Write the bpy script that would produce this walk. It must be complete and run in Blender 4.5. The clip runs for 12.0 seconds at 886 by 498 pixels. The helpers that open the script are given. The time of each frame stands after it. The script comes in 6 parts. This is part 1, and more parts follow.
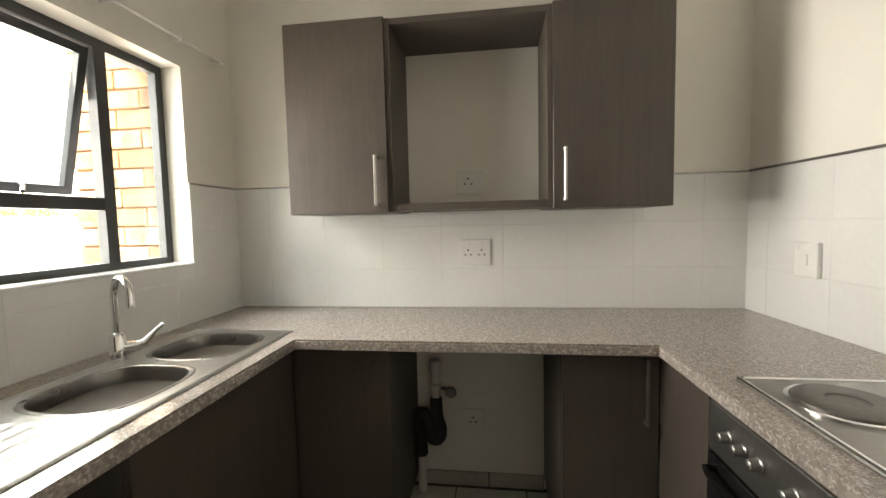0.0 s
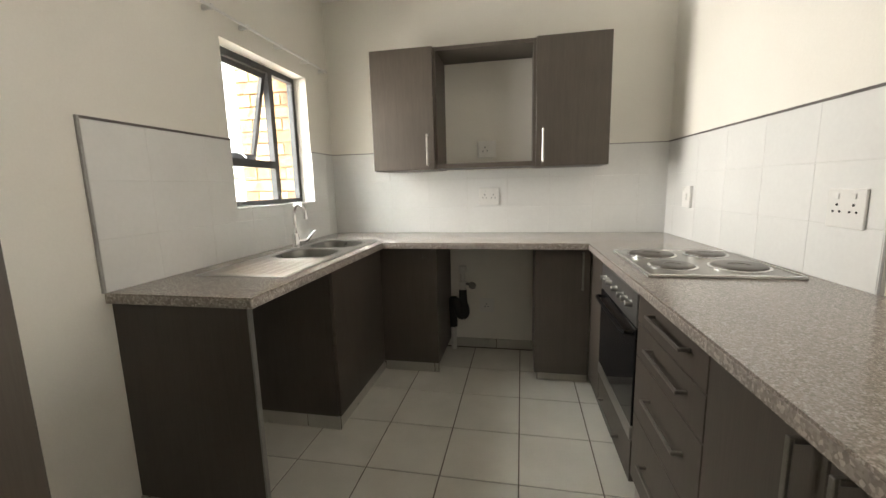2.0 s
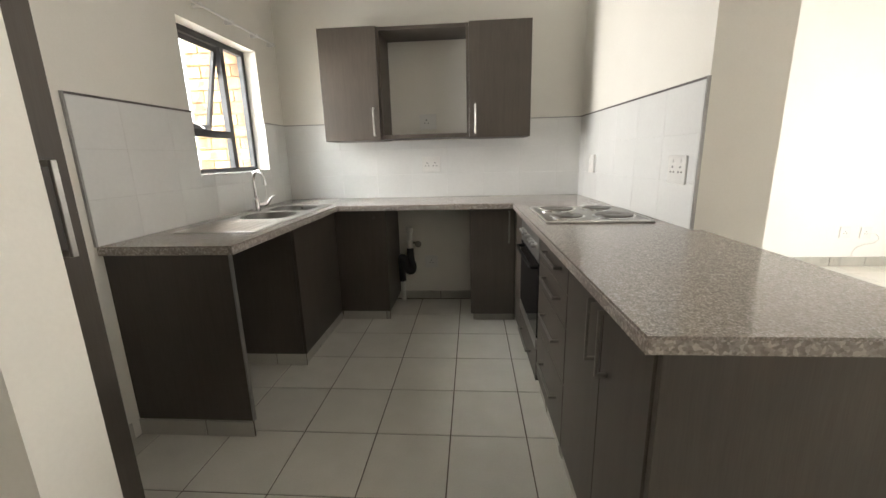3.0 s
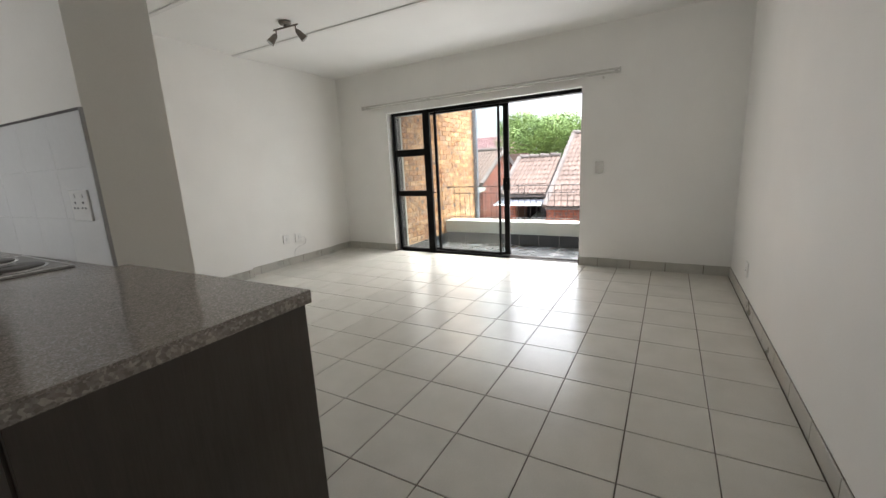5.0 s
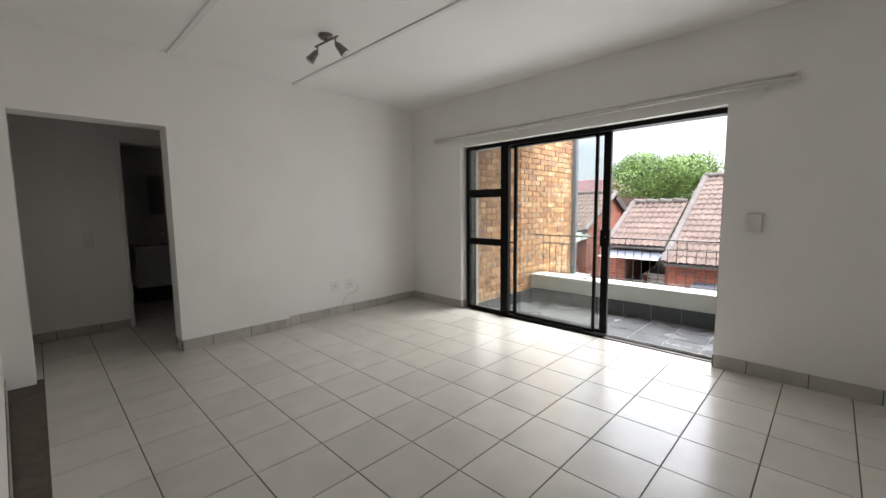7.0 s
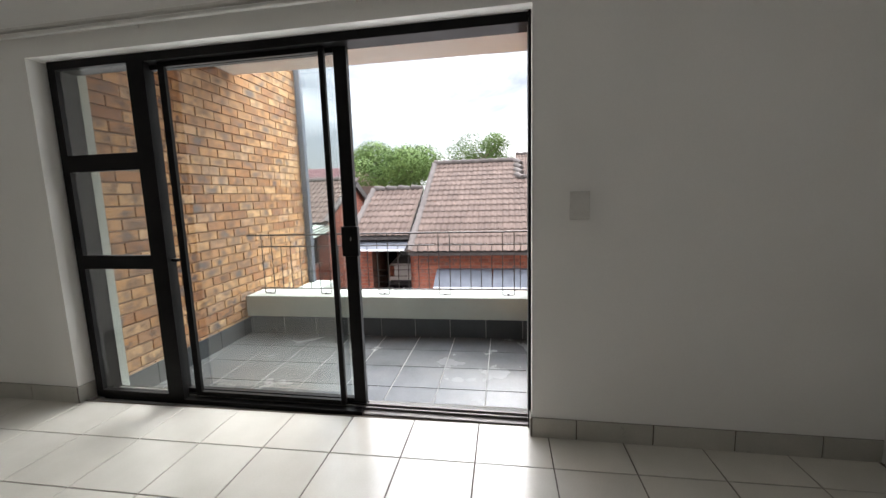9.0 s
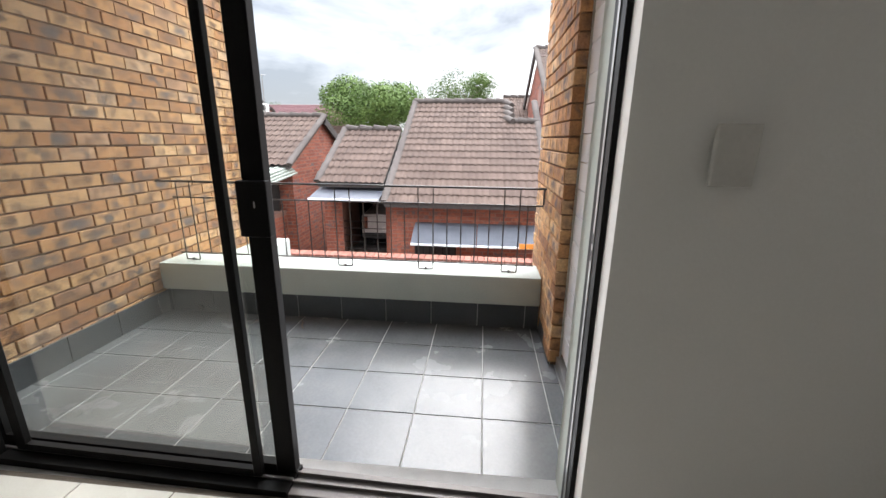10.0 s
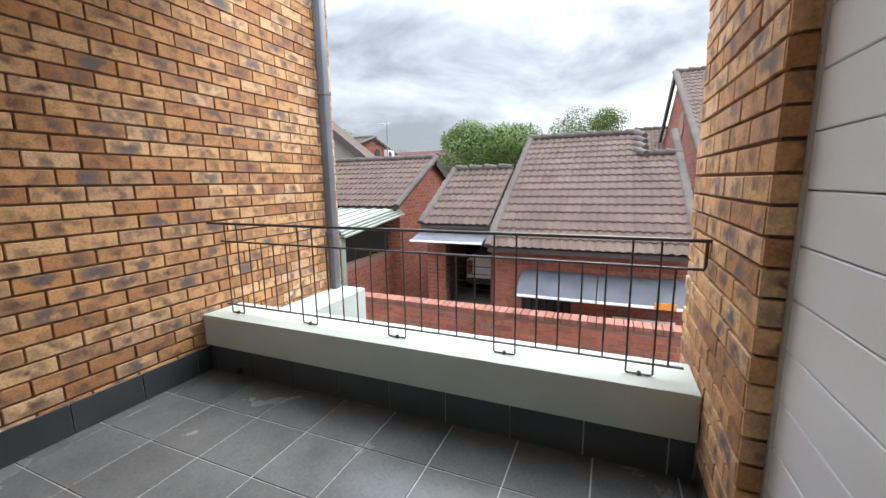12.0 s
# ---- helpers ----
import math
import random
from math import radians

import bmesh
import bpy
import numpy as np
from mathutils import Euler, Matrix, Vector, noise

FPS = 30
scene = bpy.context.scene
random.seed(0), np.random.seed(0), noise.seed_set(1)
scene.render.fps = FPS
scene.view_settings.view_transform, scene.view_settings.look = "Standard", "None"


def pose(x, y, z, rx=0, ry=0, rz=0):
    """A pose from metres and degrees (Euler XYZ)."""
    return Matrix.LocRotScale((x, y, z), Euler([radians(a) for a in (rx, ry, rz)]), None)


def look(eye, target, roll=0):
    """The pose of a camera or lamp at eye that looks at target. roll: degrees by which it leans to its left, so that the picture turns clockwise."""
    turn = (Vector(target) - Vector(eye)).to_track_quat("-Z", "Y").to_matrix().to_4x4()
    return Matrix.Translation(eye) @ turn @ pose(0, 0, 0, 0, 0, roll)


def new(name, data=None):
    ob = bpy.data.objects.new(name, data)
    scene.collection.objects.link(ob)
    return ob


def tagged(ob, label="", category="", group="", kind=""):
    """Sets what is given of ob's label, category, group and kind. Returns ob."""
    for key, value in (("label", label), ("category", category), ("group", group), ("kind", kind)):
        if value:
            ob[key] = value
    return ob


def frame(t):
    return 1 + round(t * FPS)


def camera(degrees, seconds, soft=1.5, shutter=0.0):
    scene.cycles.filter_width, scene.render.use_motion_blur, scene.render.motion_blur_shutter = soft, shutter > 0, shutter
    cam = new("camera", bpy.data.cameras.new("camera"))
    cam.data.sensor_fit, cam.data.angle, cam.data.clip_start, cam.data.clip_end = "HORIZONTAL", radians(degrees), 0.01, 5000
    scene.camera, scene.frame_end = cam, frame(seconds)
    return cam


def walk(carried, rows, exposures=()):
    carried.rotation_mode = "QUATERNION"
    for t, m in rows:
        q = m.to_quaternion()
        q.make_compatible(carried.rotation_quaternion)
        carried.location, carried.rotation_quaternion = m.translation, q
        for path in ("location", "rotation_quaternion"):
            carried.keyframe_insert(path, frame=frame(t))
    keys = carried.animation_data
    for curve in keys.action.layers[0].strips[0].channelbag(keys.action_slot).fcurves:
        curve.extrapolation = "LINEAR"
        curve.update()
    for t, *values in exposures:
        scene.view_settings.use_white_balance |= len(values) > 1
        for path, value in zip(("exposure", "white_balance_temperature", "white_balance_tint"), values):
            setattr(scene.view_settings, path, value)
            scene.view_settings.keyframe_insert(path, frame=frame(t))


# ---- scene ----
cam = camera(96.1, 12.0)
PATH = [
    (0, (0.575, 0.259, 1.313), (0.319, 2.238, 1.178), -1.3),
    (0.5, (0.624, -0.051, 1.272), (0.358, 1.92, 1.059), -1.4),
    (1, (0.669, -0.308, 1.255), (0.351, 1.646, 0.973), -1.4),
    (1.5, (0.714, -0.543, 1.242), (0.346, 1.398, 0.935), -1.3),
    (2, (0.717, -0.79, 1.246), (0.331, 1.148, 0.935), -1.4),
    (2.5, (0.776, -0.998, 1.241), (0.442, 0.944, 0.895), -1.4),
    (3, (0.82, -1.175, 1.232), (0.67, 0.767, 0.776), -1.5),
    (3.5, (0.808, -1.338, 1.216), (1.206, 0.519, 0.589), -2.1),
    (3.7, (0.823, -1.389, 1.233), (1.496, 0.368, 0.555), -2.0),
    (5.3, (1.155, -1.337, 1.228), (2.897, -0.425, 0.858), -3.3),
    (5.5, (1.256, -1.319, 1.238), (2.984, -0.368, 0.91), -3.2),
    (6, (1.523, -1.243, 1.252), (3.159, -0.12, 1.003), -2.4),
    (6.5, (1.813, -1.126, 1.251), (3.289, 0.208, 1.05), -1.1),
    (6.7, (1.95, -1.111, 1.258), (3.351, 0.302, 1.062), -0.5),
    (8.3, (3.334, -0.636, 1.23), (5.166, 0.134, 0.997), -1.6),
    (8.5, (3.509, -0.526, 1.202), (5.402, 0.076, 0.972), -1.7),
    (9, (3.956, -0.346, 1.2), (5.915, -0.044, 0.929), -1.7),
    (9.5, (4.457, -0.251, 1.172), (6.417, -0.079, 0.809), -1.1),
    (10, (4.919, -0.175, 1.161), (6.838, 0.012, 0.631), 0.6),
    (10.5, (5.313, -0.176, 1.122), (7.159, 0.12, 0.413), 2.7),
    (11, (5.646, -0.179, 1.073), (7.425, 0.264, 0.274), 4.3),
    (11.5, (5.836, -0.181, 1.064), (7.636, 0.458, 0.47), 0.8),
    (12, (5.869, -0.235, 1.087), (7.686, 0.532, 0.756), -0.9),
]
EXPOSURES = [(0.0, 3.75, 7350, 10), (2.5, 4.05, 6950, 10), (3.2, 3.88, 6700, 11), (3.7, 3.42, 6450, 12), (5.3, 2.4, 6350, 11), (6.7, 2.2, 6300, 12), (8.5, 1.75, 6250, 12), (9.5, 1.5, 6300, 12), (10.5, 1.4, 6300, 11), (11.2, 1.25, 6200, 10), (12.0, 1.05, 6150, 10)]
walk(cam, [(t, look(eye, target, roll)) for t, eye, target, roll in PATH], EXPOSURES)

# ---- world, sun ----
world = bpy.data.worlds.new("world")
scene.world = world
world.use_nodes = True
wn, wl = world.node_tree.nodes, world.node_tree.links
wn.clear()
w_out = wn.new("ShaderNodeOutputWorld")
w_bg = wn.new("ShaderNodeBackground")
w_sky = wn.new("ShaderNodeTexSky")
w_sky.sky_type = 'NISHITA'
w_sky.sun_disc = False
w_sky.sun_elevation, w_sky.sun_rotation = radians(49), radians(106)
w_sky.air_density, w_sky.dust_density = 1.2, 2.0
w_dim = wn.new("ShaderNodeMix"); w_dim.data_type = 'RGBA'; w_dim.blend_type = 'MULTIPLY'
w_dim.inputs[0].default_value = 1.0
w_dim.inputs[7].default_value = (0.07, 0.07, 0.07, 1)
w_co = wn.new("ShaderNodeTexCoord")
w_map = wn.new("ShaderNodeMapping"); w_map.inputs["Scale"].default_value = (1.0, 1.0, 2.2)
w_map.inputs["Location"].default_value = (0.35, 0.32, 0.1)
w_n = wn.new("ShaderNodeTexNoise"); w_n.inputs["Scale"].default_value = 2.4
w_n.inputs["Detail"].default_value = 6.0; w_n.inputs["Roughness"].default_value = 0.55
w_n.inputs["Distortion"].default_value = 0.4
w_r = wn.new("ShaderNodeValToRGB")
w_r.color_ramp.elements[0].position, w_r.color_ramp.elements[0].color = 0.36, (0.20, 0.218, 0.24, 1)
w_r.color_ramp.elements[1].position, w_r.color_ramp.elements[1].color = 0.66, (0.82, 0.825, 0.83, 1)
w_e = w_r.color_ramp.elements.new(0.52); w_e.color = (0.46, 0.478, 0.50, 1)
w_mix = wn.new("ShaderNodeMix"); w_mix.data_type = 'RGBA'; w_mix.inputs[0].default_value = 0.86
wl.new(w_co.outputs["Generated"], w_map.inputs[0]); wl.new(w_map.outputs[0], w_n.inputs["Vector"])
wl.new(w_n.outputs[0], w_r.inputs[0]); wl.new(w_sky.outputs[0], w_dim.inputs[6])
wl.new(w_dim.outputs[2], w_mix.inputs[6]); wl.new(w_r.outputs[0], w_mix.inputs[7])
# an overcast dome is brighter overhead than at the horizon
w_sep = wn.new("ShaderNodeSeparateXYZ"); wl.new(w_co.outputs["Generated"], w_sep.inputs[0])
w_up = wn.new("ShaderNodeMapRange"); w_up.inputs[1].default_value, w_up.inputs[2].default_value = 0.34, 0.85
w_up.inputs[3].default_value, w_up.inputs[4].default_value = 1.0, 7.5
wl.new(w_sep.outputs[2], w_up.inputs[0]); wl.new(w_up.outputs[0], w_bg.inputs[1])
wl.new(w_mix.outputs[2], w_bg.inputs[0])
wl.new(w_bg.outputs[0], w_out.inputs[0])
sun = new("sun", bpy.data.lights.new("sun", 'SUN'))
sun.data.energy, sun.data.angle, sun.data.color = 2.0, radians(50), (1.0, 0.96, 0.9)
sun.matrix_world = look((6.0, -1.7, 7.2), (0, 0, 0))


def sky_lamp(name, at, target, wide, high, watts, color=(1, 1, 1)):
    """The sky's light in an opening."""
    ob = new(name, bpy.data.lights.new(name, 'AREA'))
    ob.data.shape, ob.data.size, ob.data.size_y = 'RECTANGLE', wide, high
    ob.data.energy, ob.data.color = watts, color
    ob.matrix_world = look(at, target)
    return ob


sky_lamp("sky_light_door", (6.10, 0.85, 1.0), (0, 0.85, 1.0), 2.55, 1.9, 7.2)
sky_lamp("sky_light_window", (-0.875, 1.44, 1.575), (2, 1.40, 1.56), 0.74, 0.78, 1.45).data.spread = radians(105)

# ---- materials ----
def nodes_of(name):
    m = bpy.data.materials.new(name)
    m.use_nodes = True
    nt = m.node_tree
    return m, nt.nodes, nt.links, nt.nodes["Principled BSDF"]


def ramp(n, stops):
    r = n.new("ShaderNodeValToRGB")
    e = r.color_ramp.elements
    while len(e) < len(stops):
        e.new(0.5)
    for i, (p, c) in enumerate(stops):
        e[i].position, e[i].color = p, (*c, 1)
    return r


def surface(name, c1, c2, scale=6.0, rough=0.6, metal=0.0, bump=0.1, fine=60.0, stretch=(1, 1, 1), pieces=0.0, rvar=0.1, coat=0.0):
    """Two-scale noise colour, fine bump; pieces > 0 varies the tone from piece to piece."""
    m, n, l, b = nodes_of(name)
    geo = n.new("ShaderNodeNewGeometry")
    mp = n.new("ShaderNodeMapping"); mp.inputs["Scale"].default_value = stretch
    l.new(geo.outputs["Position"], mp.inputs[0])
    big = n.new("ShaderNodeTexNoise"); big.inputs["Scale"].default_value = scale; big.inputs["Detail"].default_value = 5
    sm = n.new("ShaderNodeTexNoise"); sm.inputs["Scale"].default_value = fine; sm.inputs["Detail"].default_value = 3
    l.new(mp.outputs[0], big.inputs["Vector"]); l.new(mp.outputs[0], sm.inputs["Vector"])
    add = n.new("ShaderNodeMath"); add.operation = 'MULTIPLY_ADD'
    add.inputs[1].default_value, add.inputs[2].default_value = 0.35, 0.0
    l.new(sm.outputs[0], add.inputs[0])
    add2 = n.new("ShaderNodeMath"); add2.operation = 'MULTIPLY_ADD'; add2.inputs[1].default_value = 0.65
    l.new(big.outputs[0], add2.inputs[0]); l.new(add.outputs[0], add2.inputs[2])
    r = ramp(n, [(0.32, c1), (0.68, c2)])
    l.new(add2.outputs[0], r.inputs[0])
    col = r.outputs[0]
    if pieces > 0:
        oi = n.new("ShaderNodeObjectInfo")
        hv = n.new("ShaderNodeHueSaturation")
        mr = n.new("ShaderNodeMapRange")
        mr.inputs[3].default_value, mr.inputs[4].default_value = 1 - pieces, 1 + pieces
        l.new(oi.outputs["Random"], mr.inputs[0]); l.new(mr.outputs[0], hv.inputs["Value"]); l.new(col, hv.inputs["Color"])
        col = hv.outputs[0]
    l.new(col, b.inputs["Base Color"])
    rr = n.new("ShaderNodeMapRange")
    rr.inputs[3].default_value, rr.inputs[4].default_value = max(0.02, rough - rvar), min(1, rough + rvar)
    l.new(big.outputs[0], rr.inputs[0]); l.new(rr.outputs[0], b.inputs["Roughness"])
    b.inputs["Metallic"].default_value = metal
    b.inputs["Coat Weight"].default_value = coat
    if bump > 0:
        bp = n.new("ShaderNodeBump"); bp.inputs["Strength"].default_value = bump; bp.inputs["Distance"].default_value = 0.004
        l.new(sm.outputs[0], bp.inputs["Height"]); l.new(bp.outputs[0], b.inputs["Normal"])
    return m


def brick_material(name, tones, spots, island=False):
    m, n, l, b = nodes_of(name)
    geo = n.new("ShaderNodeNewGeometry")
    rnd = geo.outputs["Random Per Island"] if island else n.new("ShaderNodeObjectInfo").outputs["Random"]
    r = ramp(n, tones); l.new(rnd, r.inputs[0])
    r.color_ramp.interpolation = 'LINEAR'
    off = n.new("ShaderNodeVectorMath"); off.operation = 'SCALE'
    cmb = n.new("ShaderNodeCombineXYZ")
    for i in range(3):
        l.new(rnd, cmb.inputs[i])
    l.new(cmb.outputs[0], off.inputs[0]); off.inputs["Scale"].default_value = 37.0
    ad = n.new("ShaderNodeVectorMath"); ad.operation = 'ADD'
    l.new(geo.outputs["Position"], ad.inputs[0]); l.new(off.outputs[0], ad.inputs[1])
    blot = n.new("ShaderNodeTexNoise"); blot.inputs["Scale"].default_value = 12.0; blot.inputs["Detail"].default_value = 4
    fine = n.new("ShaderNodeTexNoise"); fine.inputs["Scale"].default_value = 90.0; fine.inputs["Detail"].default_value = 4
    l.new(ad.outputs[0], blot.inputs["Vector"]); l.new(ad.outputs[0], fine.inputs["Vector"])
    # the fire marks gather in the middle of each brick
    uv = n.new("ShaderNodeUVMap"); uv.uv_map = "brick"
    ln = n.new("ShaderNodeVectorMath"); ln.operation = 'LENGTH'
    sq = n.new("ShaderNodeVectorMath"); sq.operation = 'MULTIPLY'; sq.inputs[1].default_value = (0.95, 0.62, 0)
    l.new(uv.outputs[0], sq.inputs[0]); l.new(sq.outputs[0], ln.inputs[0])
    mid = n.new("ShaderNodeMapRange"); mid.inputs[1].default_value, mid.inputs[2].default_value = 0.95, 0.1
    l.new(ln.outputs["Value"], mid.inputs[0])
    rs = ramp(n, [(0.43, (0, 0, 0)), (0.58, (1, 1, 1))]); l.new(blot.outputs[0], rs.inputs[0])
    mx = n.new("ShaderNodeMix"); mx.data_type = 'RGBA'
    near = n.new("ShaderNodeMath"); near.operation = 'MULTIPLY_ADD'; near.inputs[1].default_value, near.inputs[2].default_value = 0.72, 0.26
    l.new(mid.outputs[0], near.inputs[0])
    mu = n.new("ShaderNodeMath"); mu.operation = 'MULTIPLY'
    l.new(rs.outputs[0], mu.inputs[0]); l.new(near.outputs[0], mu.inputs[1]); l.new(mu.outputs[0], mx.inputs[0])
    l.new(r.outputs[0], mx.inputs[6]); mx.inputs[7].default_value = (*spots, 1)
    # a blue-grey core on some bricks only
    pick = n.new("ShaderNodeMath"); pick.operation = 'MULTIPLY'; pick.inputs[1].default_value = 13.7
    fr = n.new("ShaderNodeMath"); fr.operation = 'FRACT'
    l.new(rnd, pick.inputs[0]); l.new(pick.outputs[0], fr.inputs[0])
    some = n.new("ShaderNodeMapRange"); some.inputs[1].default_value, some.inputs[2].default_value = 0.66, 0.9
    l.new(fr.outputs[0], some.inputs[0])
    cr = n.new("ShaderNodeMath"); cr.operation = 'MULTIPLY'; l.new(some.outputs[0], cr.inputs[0]); l.new(mid.outputs[0], cr.inputs[1])
    cr2 = n.new("ShaderNodeMath"); cr2.operation = 'MULTIPLY'; l.new(cr.outputs[0], cr2.inputs[0]); l.new(rs.outputs[0], cr2.inputs[1])
    core = n.new("ShaderNodeMix"); core.data_type = 'RGBA'; l.new(cr2.outputs[0], core.inputs[0])
    l.new(mx.outputs[2], core.inputs[6]); core.inputs[7].default_value = (0.135, 0.12, 0.12, 1)
    mx = core
    mx2 = n.new("ShaderNodeMix"); mx2.data_type = 'RGBA'; mx2.blend_type = 'MULTIPLY'; mx2.inputs[0].default_value = 0.5
    rf = ramp(n, [(0.3, (0.55, 0.5, 0.45)), (0.6, (1.1, 1.1, 1.1))]); l.new(fine.outputs[0], rf.inputs[0])
    l.new(mx.outputs[2], mx2.inputs[6]); l.new(rf.outputs[0], mx2.inputs[7])
    l.new(mx2.outputs[2], b.inputs["Base Color"])
    b.inputs["Roughness"].default_value = 0.85
    bp = n.new("ShaderNodeBump"); bp.inputs["Strength"].default_value = 0.5; bp.inputs["Distance"].default_value = 0.004
    l.new(fine.outputs[0], bp.inputs["Height"]); l.new(bp.outputs[0], b.inputs["Normal"])
    return m


def granite_material(name="speckled_granite_laminate", cells=300.0, chips=0.97, rough=0.12):
    m, n, l, b = nodes_of(name)
    geo = n.new("ShaderNodeNewGeometry")
    v = n.new("ShaderNodeTexVoronoi"); v.inputs["Scale"].default_value = cells
    v2 = n.new("ShaderNodeTexNoise"); v2.inputs["Scale"].default_value = 70.0; v2.inputs["Detail"].default_value = 5
    l.new(geo.outputs["Position"], v.inputs["Vector"]); l.new(geo.outputs["Position"], v2.inputs["Vector"])
    r = ramp(n, [(0.1, (0.25, 0.218, 0.196)), (0.45, (0.33, 0.29, 0.262)), (0.75, (0.39, 0.348, 0.317)), (chips, (0.53, 0.485, 0.45))])
    sp = n.new("ShaderNodeSeparateColor"); l.new(v.outputs["Color"], sp.inputs[0])
    l.new(sp.outputs[0], r.inputs[0])
    r2 = ramp(n, [(0.36, (0.62, 0.60, 0.58)), (0.62, (1.12, 1.1, 1.08))]); l.new(v2.outputs[0], r2.inputs[0])
    mx = n.new("ShaderNodeMix"); mx.data_type = 'RGBA'; mx.blend_type = 'MULTIPLY'; mx.inputs[0].default_value = 0.42
    l.new(r.outputs[0], mx.inputs[6]); l.new(r2.outputs[0], mx.inputs[7])
    l.new(mx.outputs[2], b.inputs["Base Color"])
    b.inputs["Roughness"].default_value = rough
    return m


def wood_material(name, c1, c2):
    m, n, l, b = nodes_of(name)
    geo = n.new("ShaderNodeNewGeometry")
    mp = n.new("ShaderNodeMapping"); mp.inputs["Scale"].default_value = (14, 14, 0.7)
    l.new(geo.outputs["Position"], mp.inputs[0])
    a = n.new("ShaderNodeTexNoise"); a.inputs["Scale"].default_value = 3.0; a.inputs["Detail"].default_value = 8; a.inputs["Distortion"].default_value = 0.8
    f = n.new("ShaderNodeTexNoise"); f.inputs["Scale"].default_value = 22.0; f.inputs["Detail"].default_value = 3
    c = n.new("ShaderNodeTexNoise"); c.inputs["Scale"].default_value = 2.2; c.inputs["Detail"].default_value = 2
    l.new(mp.outputs[0], a.inputs["Vector"]); l.new(mp.outputs[0], f.inputs["Vector"]); l.new(geo.outputs["Position"], c.inputs["Vector"])
    s = n.new("ShaderNodeMath"); s.operation = 'ADD'; l.new(a.outputs[0], s.inputs[0]); l.new(f.outputs[0], s.inputs[1])
    h = n.new("ShaderNodeMath"); h.operation = 'MULTIPLY'; h.inputs[1].default_value = 0.5; l.new(s.outputs[0], h.inputs[0])
    r = ramp(n, [(0.34, c1), (0.66, c2)]); l.new(h.outputs[0], r.inputs[0])
    rc = ramp(n, [(0.3, (0.82, 0.82, 0.82)), (0.7, (1.1, 1.08, 1.06))]); l.new(c.outputs[0], rc.inputs[0])
    mx = n.new("ShaderNodeMix"); mx.data_type = 'RGBA'; mx.blend_type = 'MULTIPLY'; mx.inputs[0].default_value = 1.0
    l.new(r.outputs[0], mx.inputs[6]); l.new(rc.outputs[0], mx.inputs[7])
    l.new(mx.outputs[2], b.inputs["Base Color"])
    b.inputs["Roughness"].default_value = 0.42
    bp = n.new("ShaderNodeBump"); bp.inputs["Strength"].default_value = 0.08; bp.inputs["Distance"].default_value = 0.002
    l.new(f.outputs[0], bp.inputs["Height"]); l.new(bp.outputs[0], b.inputs["Normal"])
    return m


def glass_material(name, tint=(1, 1, 1), gloss=0.08):
    m, n, l, b = nodes_of(name)
    n.remove(b)
    out = n["Material Output"]
    tr = n.new("ShaderNodeBsdfTransparent"); tr.inputs[0].default_value = (*tint, 1)
    gl = n.new("ShaderNodeBsdfGlossy"); gl.inputs["Roughness"].default_value = 0.02
    lw = n.new("ShaderNodeLayerWeight"); lw.inputs[0].default_value = 0.5
    pw = n.new("ShaderNodeMath"); pw.operation = 'POWER'; pw.inputs[1].default_value = 4.0
    l.new(lw.outputs["Facing"], pw.inputs[0])
    fr = n.new("ShaderNodeMapRange"); fr.inputs[3].default_value, fr.inputs[4].default_value = 0.11, 0.6
    l.new(pw.outputs[0], fr.inputs[0])
    mx = n.new("ShaderNodeMixShader")
    l.new(fr.outputs[0], mx.inputs[0]); l.new(tr.outputs[0], mx.inputs[1]); l.new(gl.outputs[0], mx.inputs[2])
    l.new(mx.outputs[0], out.inputs[0])
    return m


M_WALL = surface("white_wall_paint", (0.815, 0.80, 0.765), (0.865, 0.85, 0.815), 2.2, 0.62, 0, 0.12, 120)
M_CREAM = surface("cream_wall_paint", (0.775, 0.75, 0.685), (0.83, 0.805, 0.74), 2.2, 0.62, 0, 0.12, 120)
M_CEIL = surface("white_ceiling_paint", (0.82, 0.81, 0.785), (0.865, 0.855, 0.83), 1.5, 0.8, 0, 0.08, 80)
M_STRIP = surface("ceiling_strip_paint", (0.73, 0.72, 0.70), (0.79, 0.78, 0.76), 4, 0.7, 0, 0.05, 80)
M_FTILE = surface("cream_floor_tile", (0.60, 0.58, 0.52), (0.69, 0.665, 0.605), 5.0, 0.23, 0, 0.04, 140, pieces=0.04, rvar=0.06)
M_GROUT = surface("dark_floor_grout", (0.085, 0.068, 0.054), (0.15, 0.122, 0.098), 12, 0.9, 0, 0.3, 200)
M_SKIRT = surface("beige_skirting_tile", (0.40, 0.385, 0.34), (0.50, 0.48, 0.43), 6.0, 0.3, 0, 0.05, 140, pieces=0.05)
M_WTILE = surface("white_wall_tile", (0.74, 0.74, 0.72), (0.80, 0.80, 0.78), 3.0, 0.16, 0, 0.03, 60, pieces=0.012, rvar=0.05)
M_WGROUT = surface("white_wall_grout", (0.66, 0.655, 0.63), (0.74, 0.735, 0.71), 20, 0.8, 0, 0.2, 200)
M_TRIM = surface("aluminium_tile_trim", (0.30, 0.29, 0.28), (0.42, 0.41, 0.40), 8, 0.4, 0.8, 0.03, 150)
M_TRIMD = surface("dark_tile_trim", (0.10, 0.09, 0.085), (0.17, 0.155, 0.145), 8, 0.45, 0.3, 0.03, 150)
M_WOOD = wood_material("dark_brown_laminate", (0.068, 0.055, 0.045), (0.088, 0.073, 0.060))
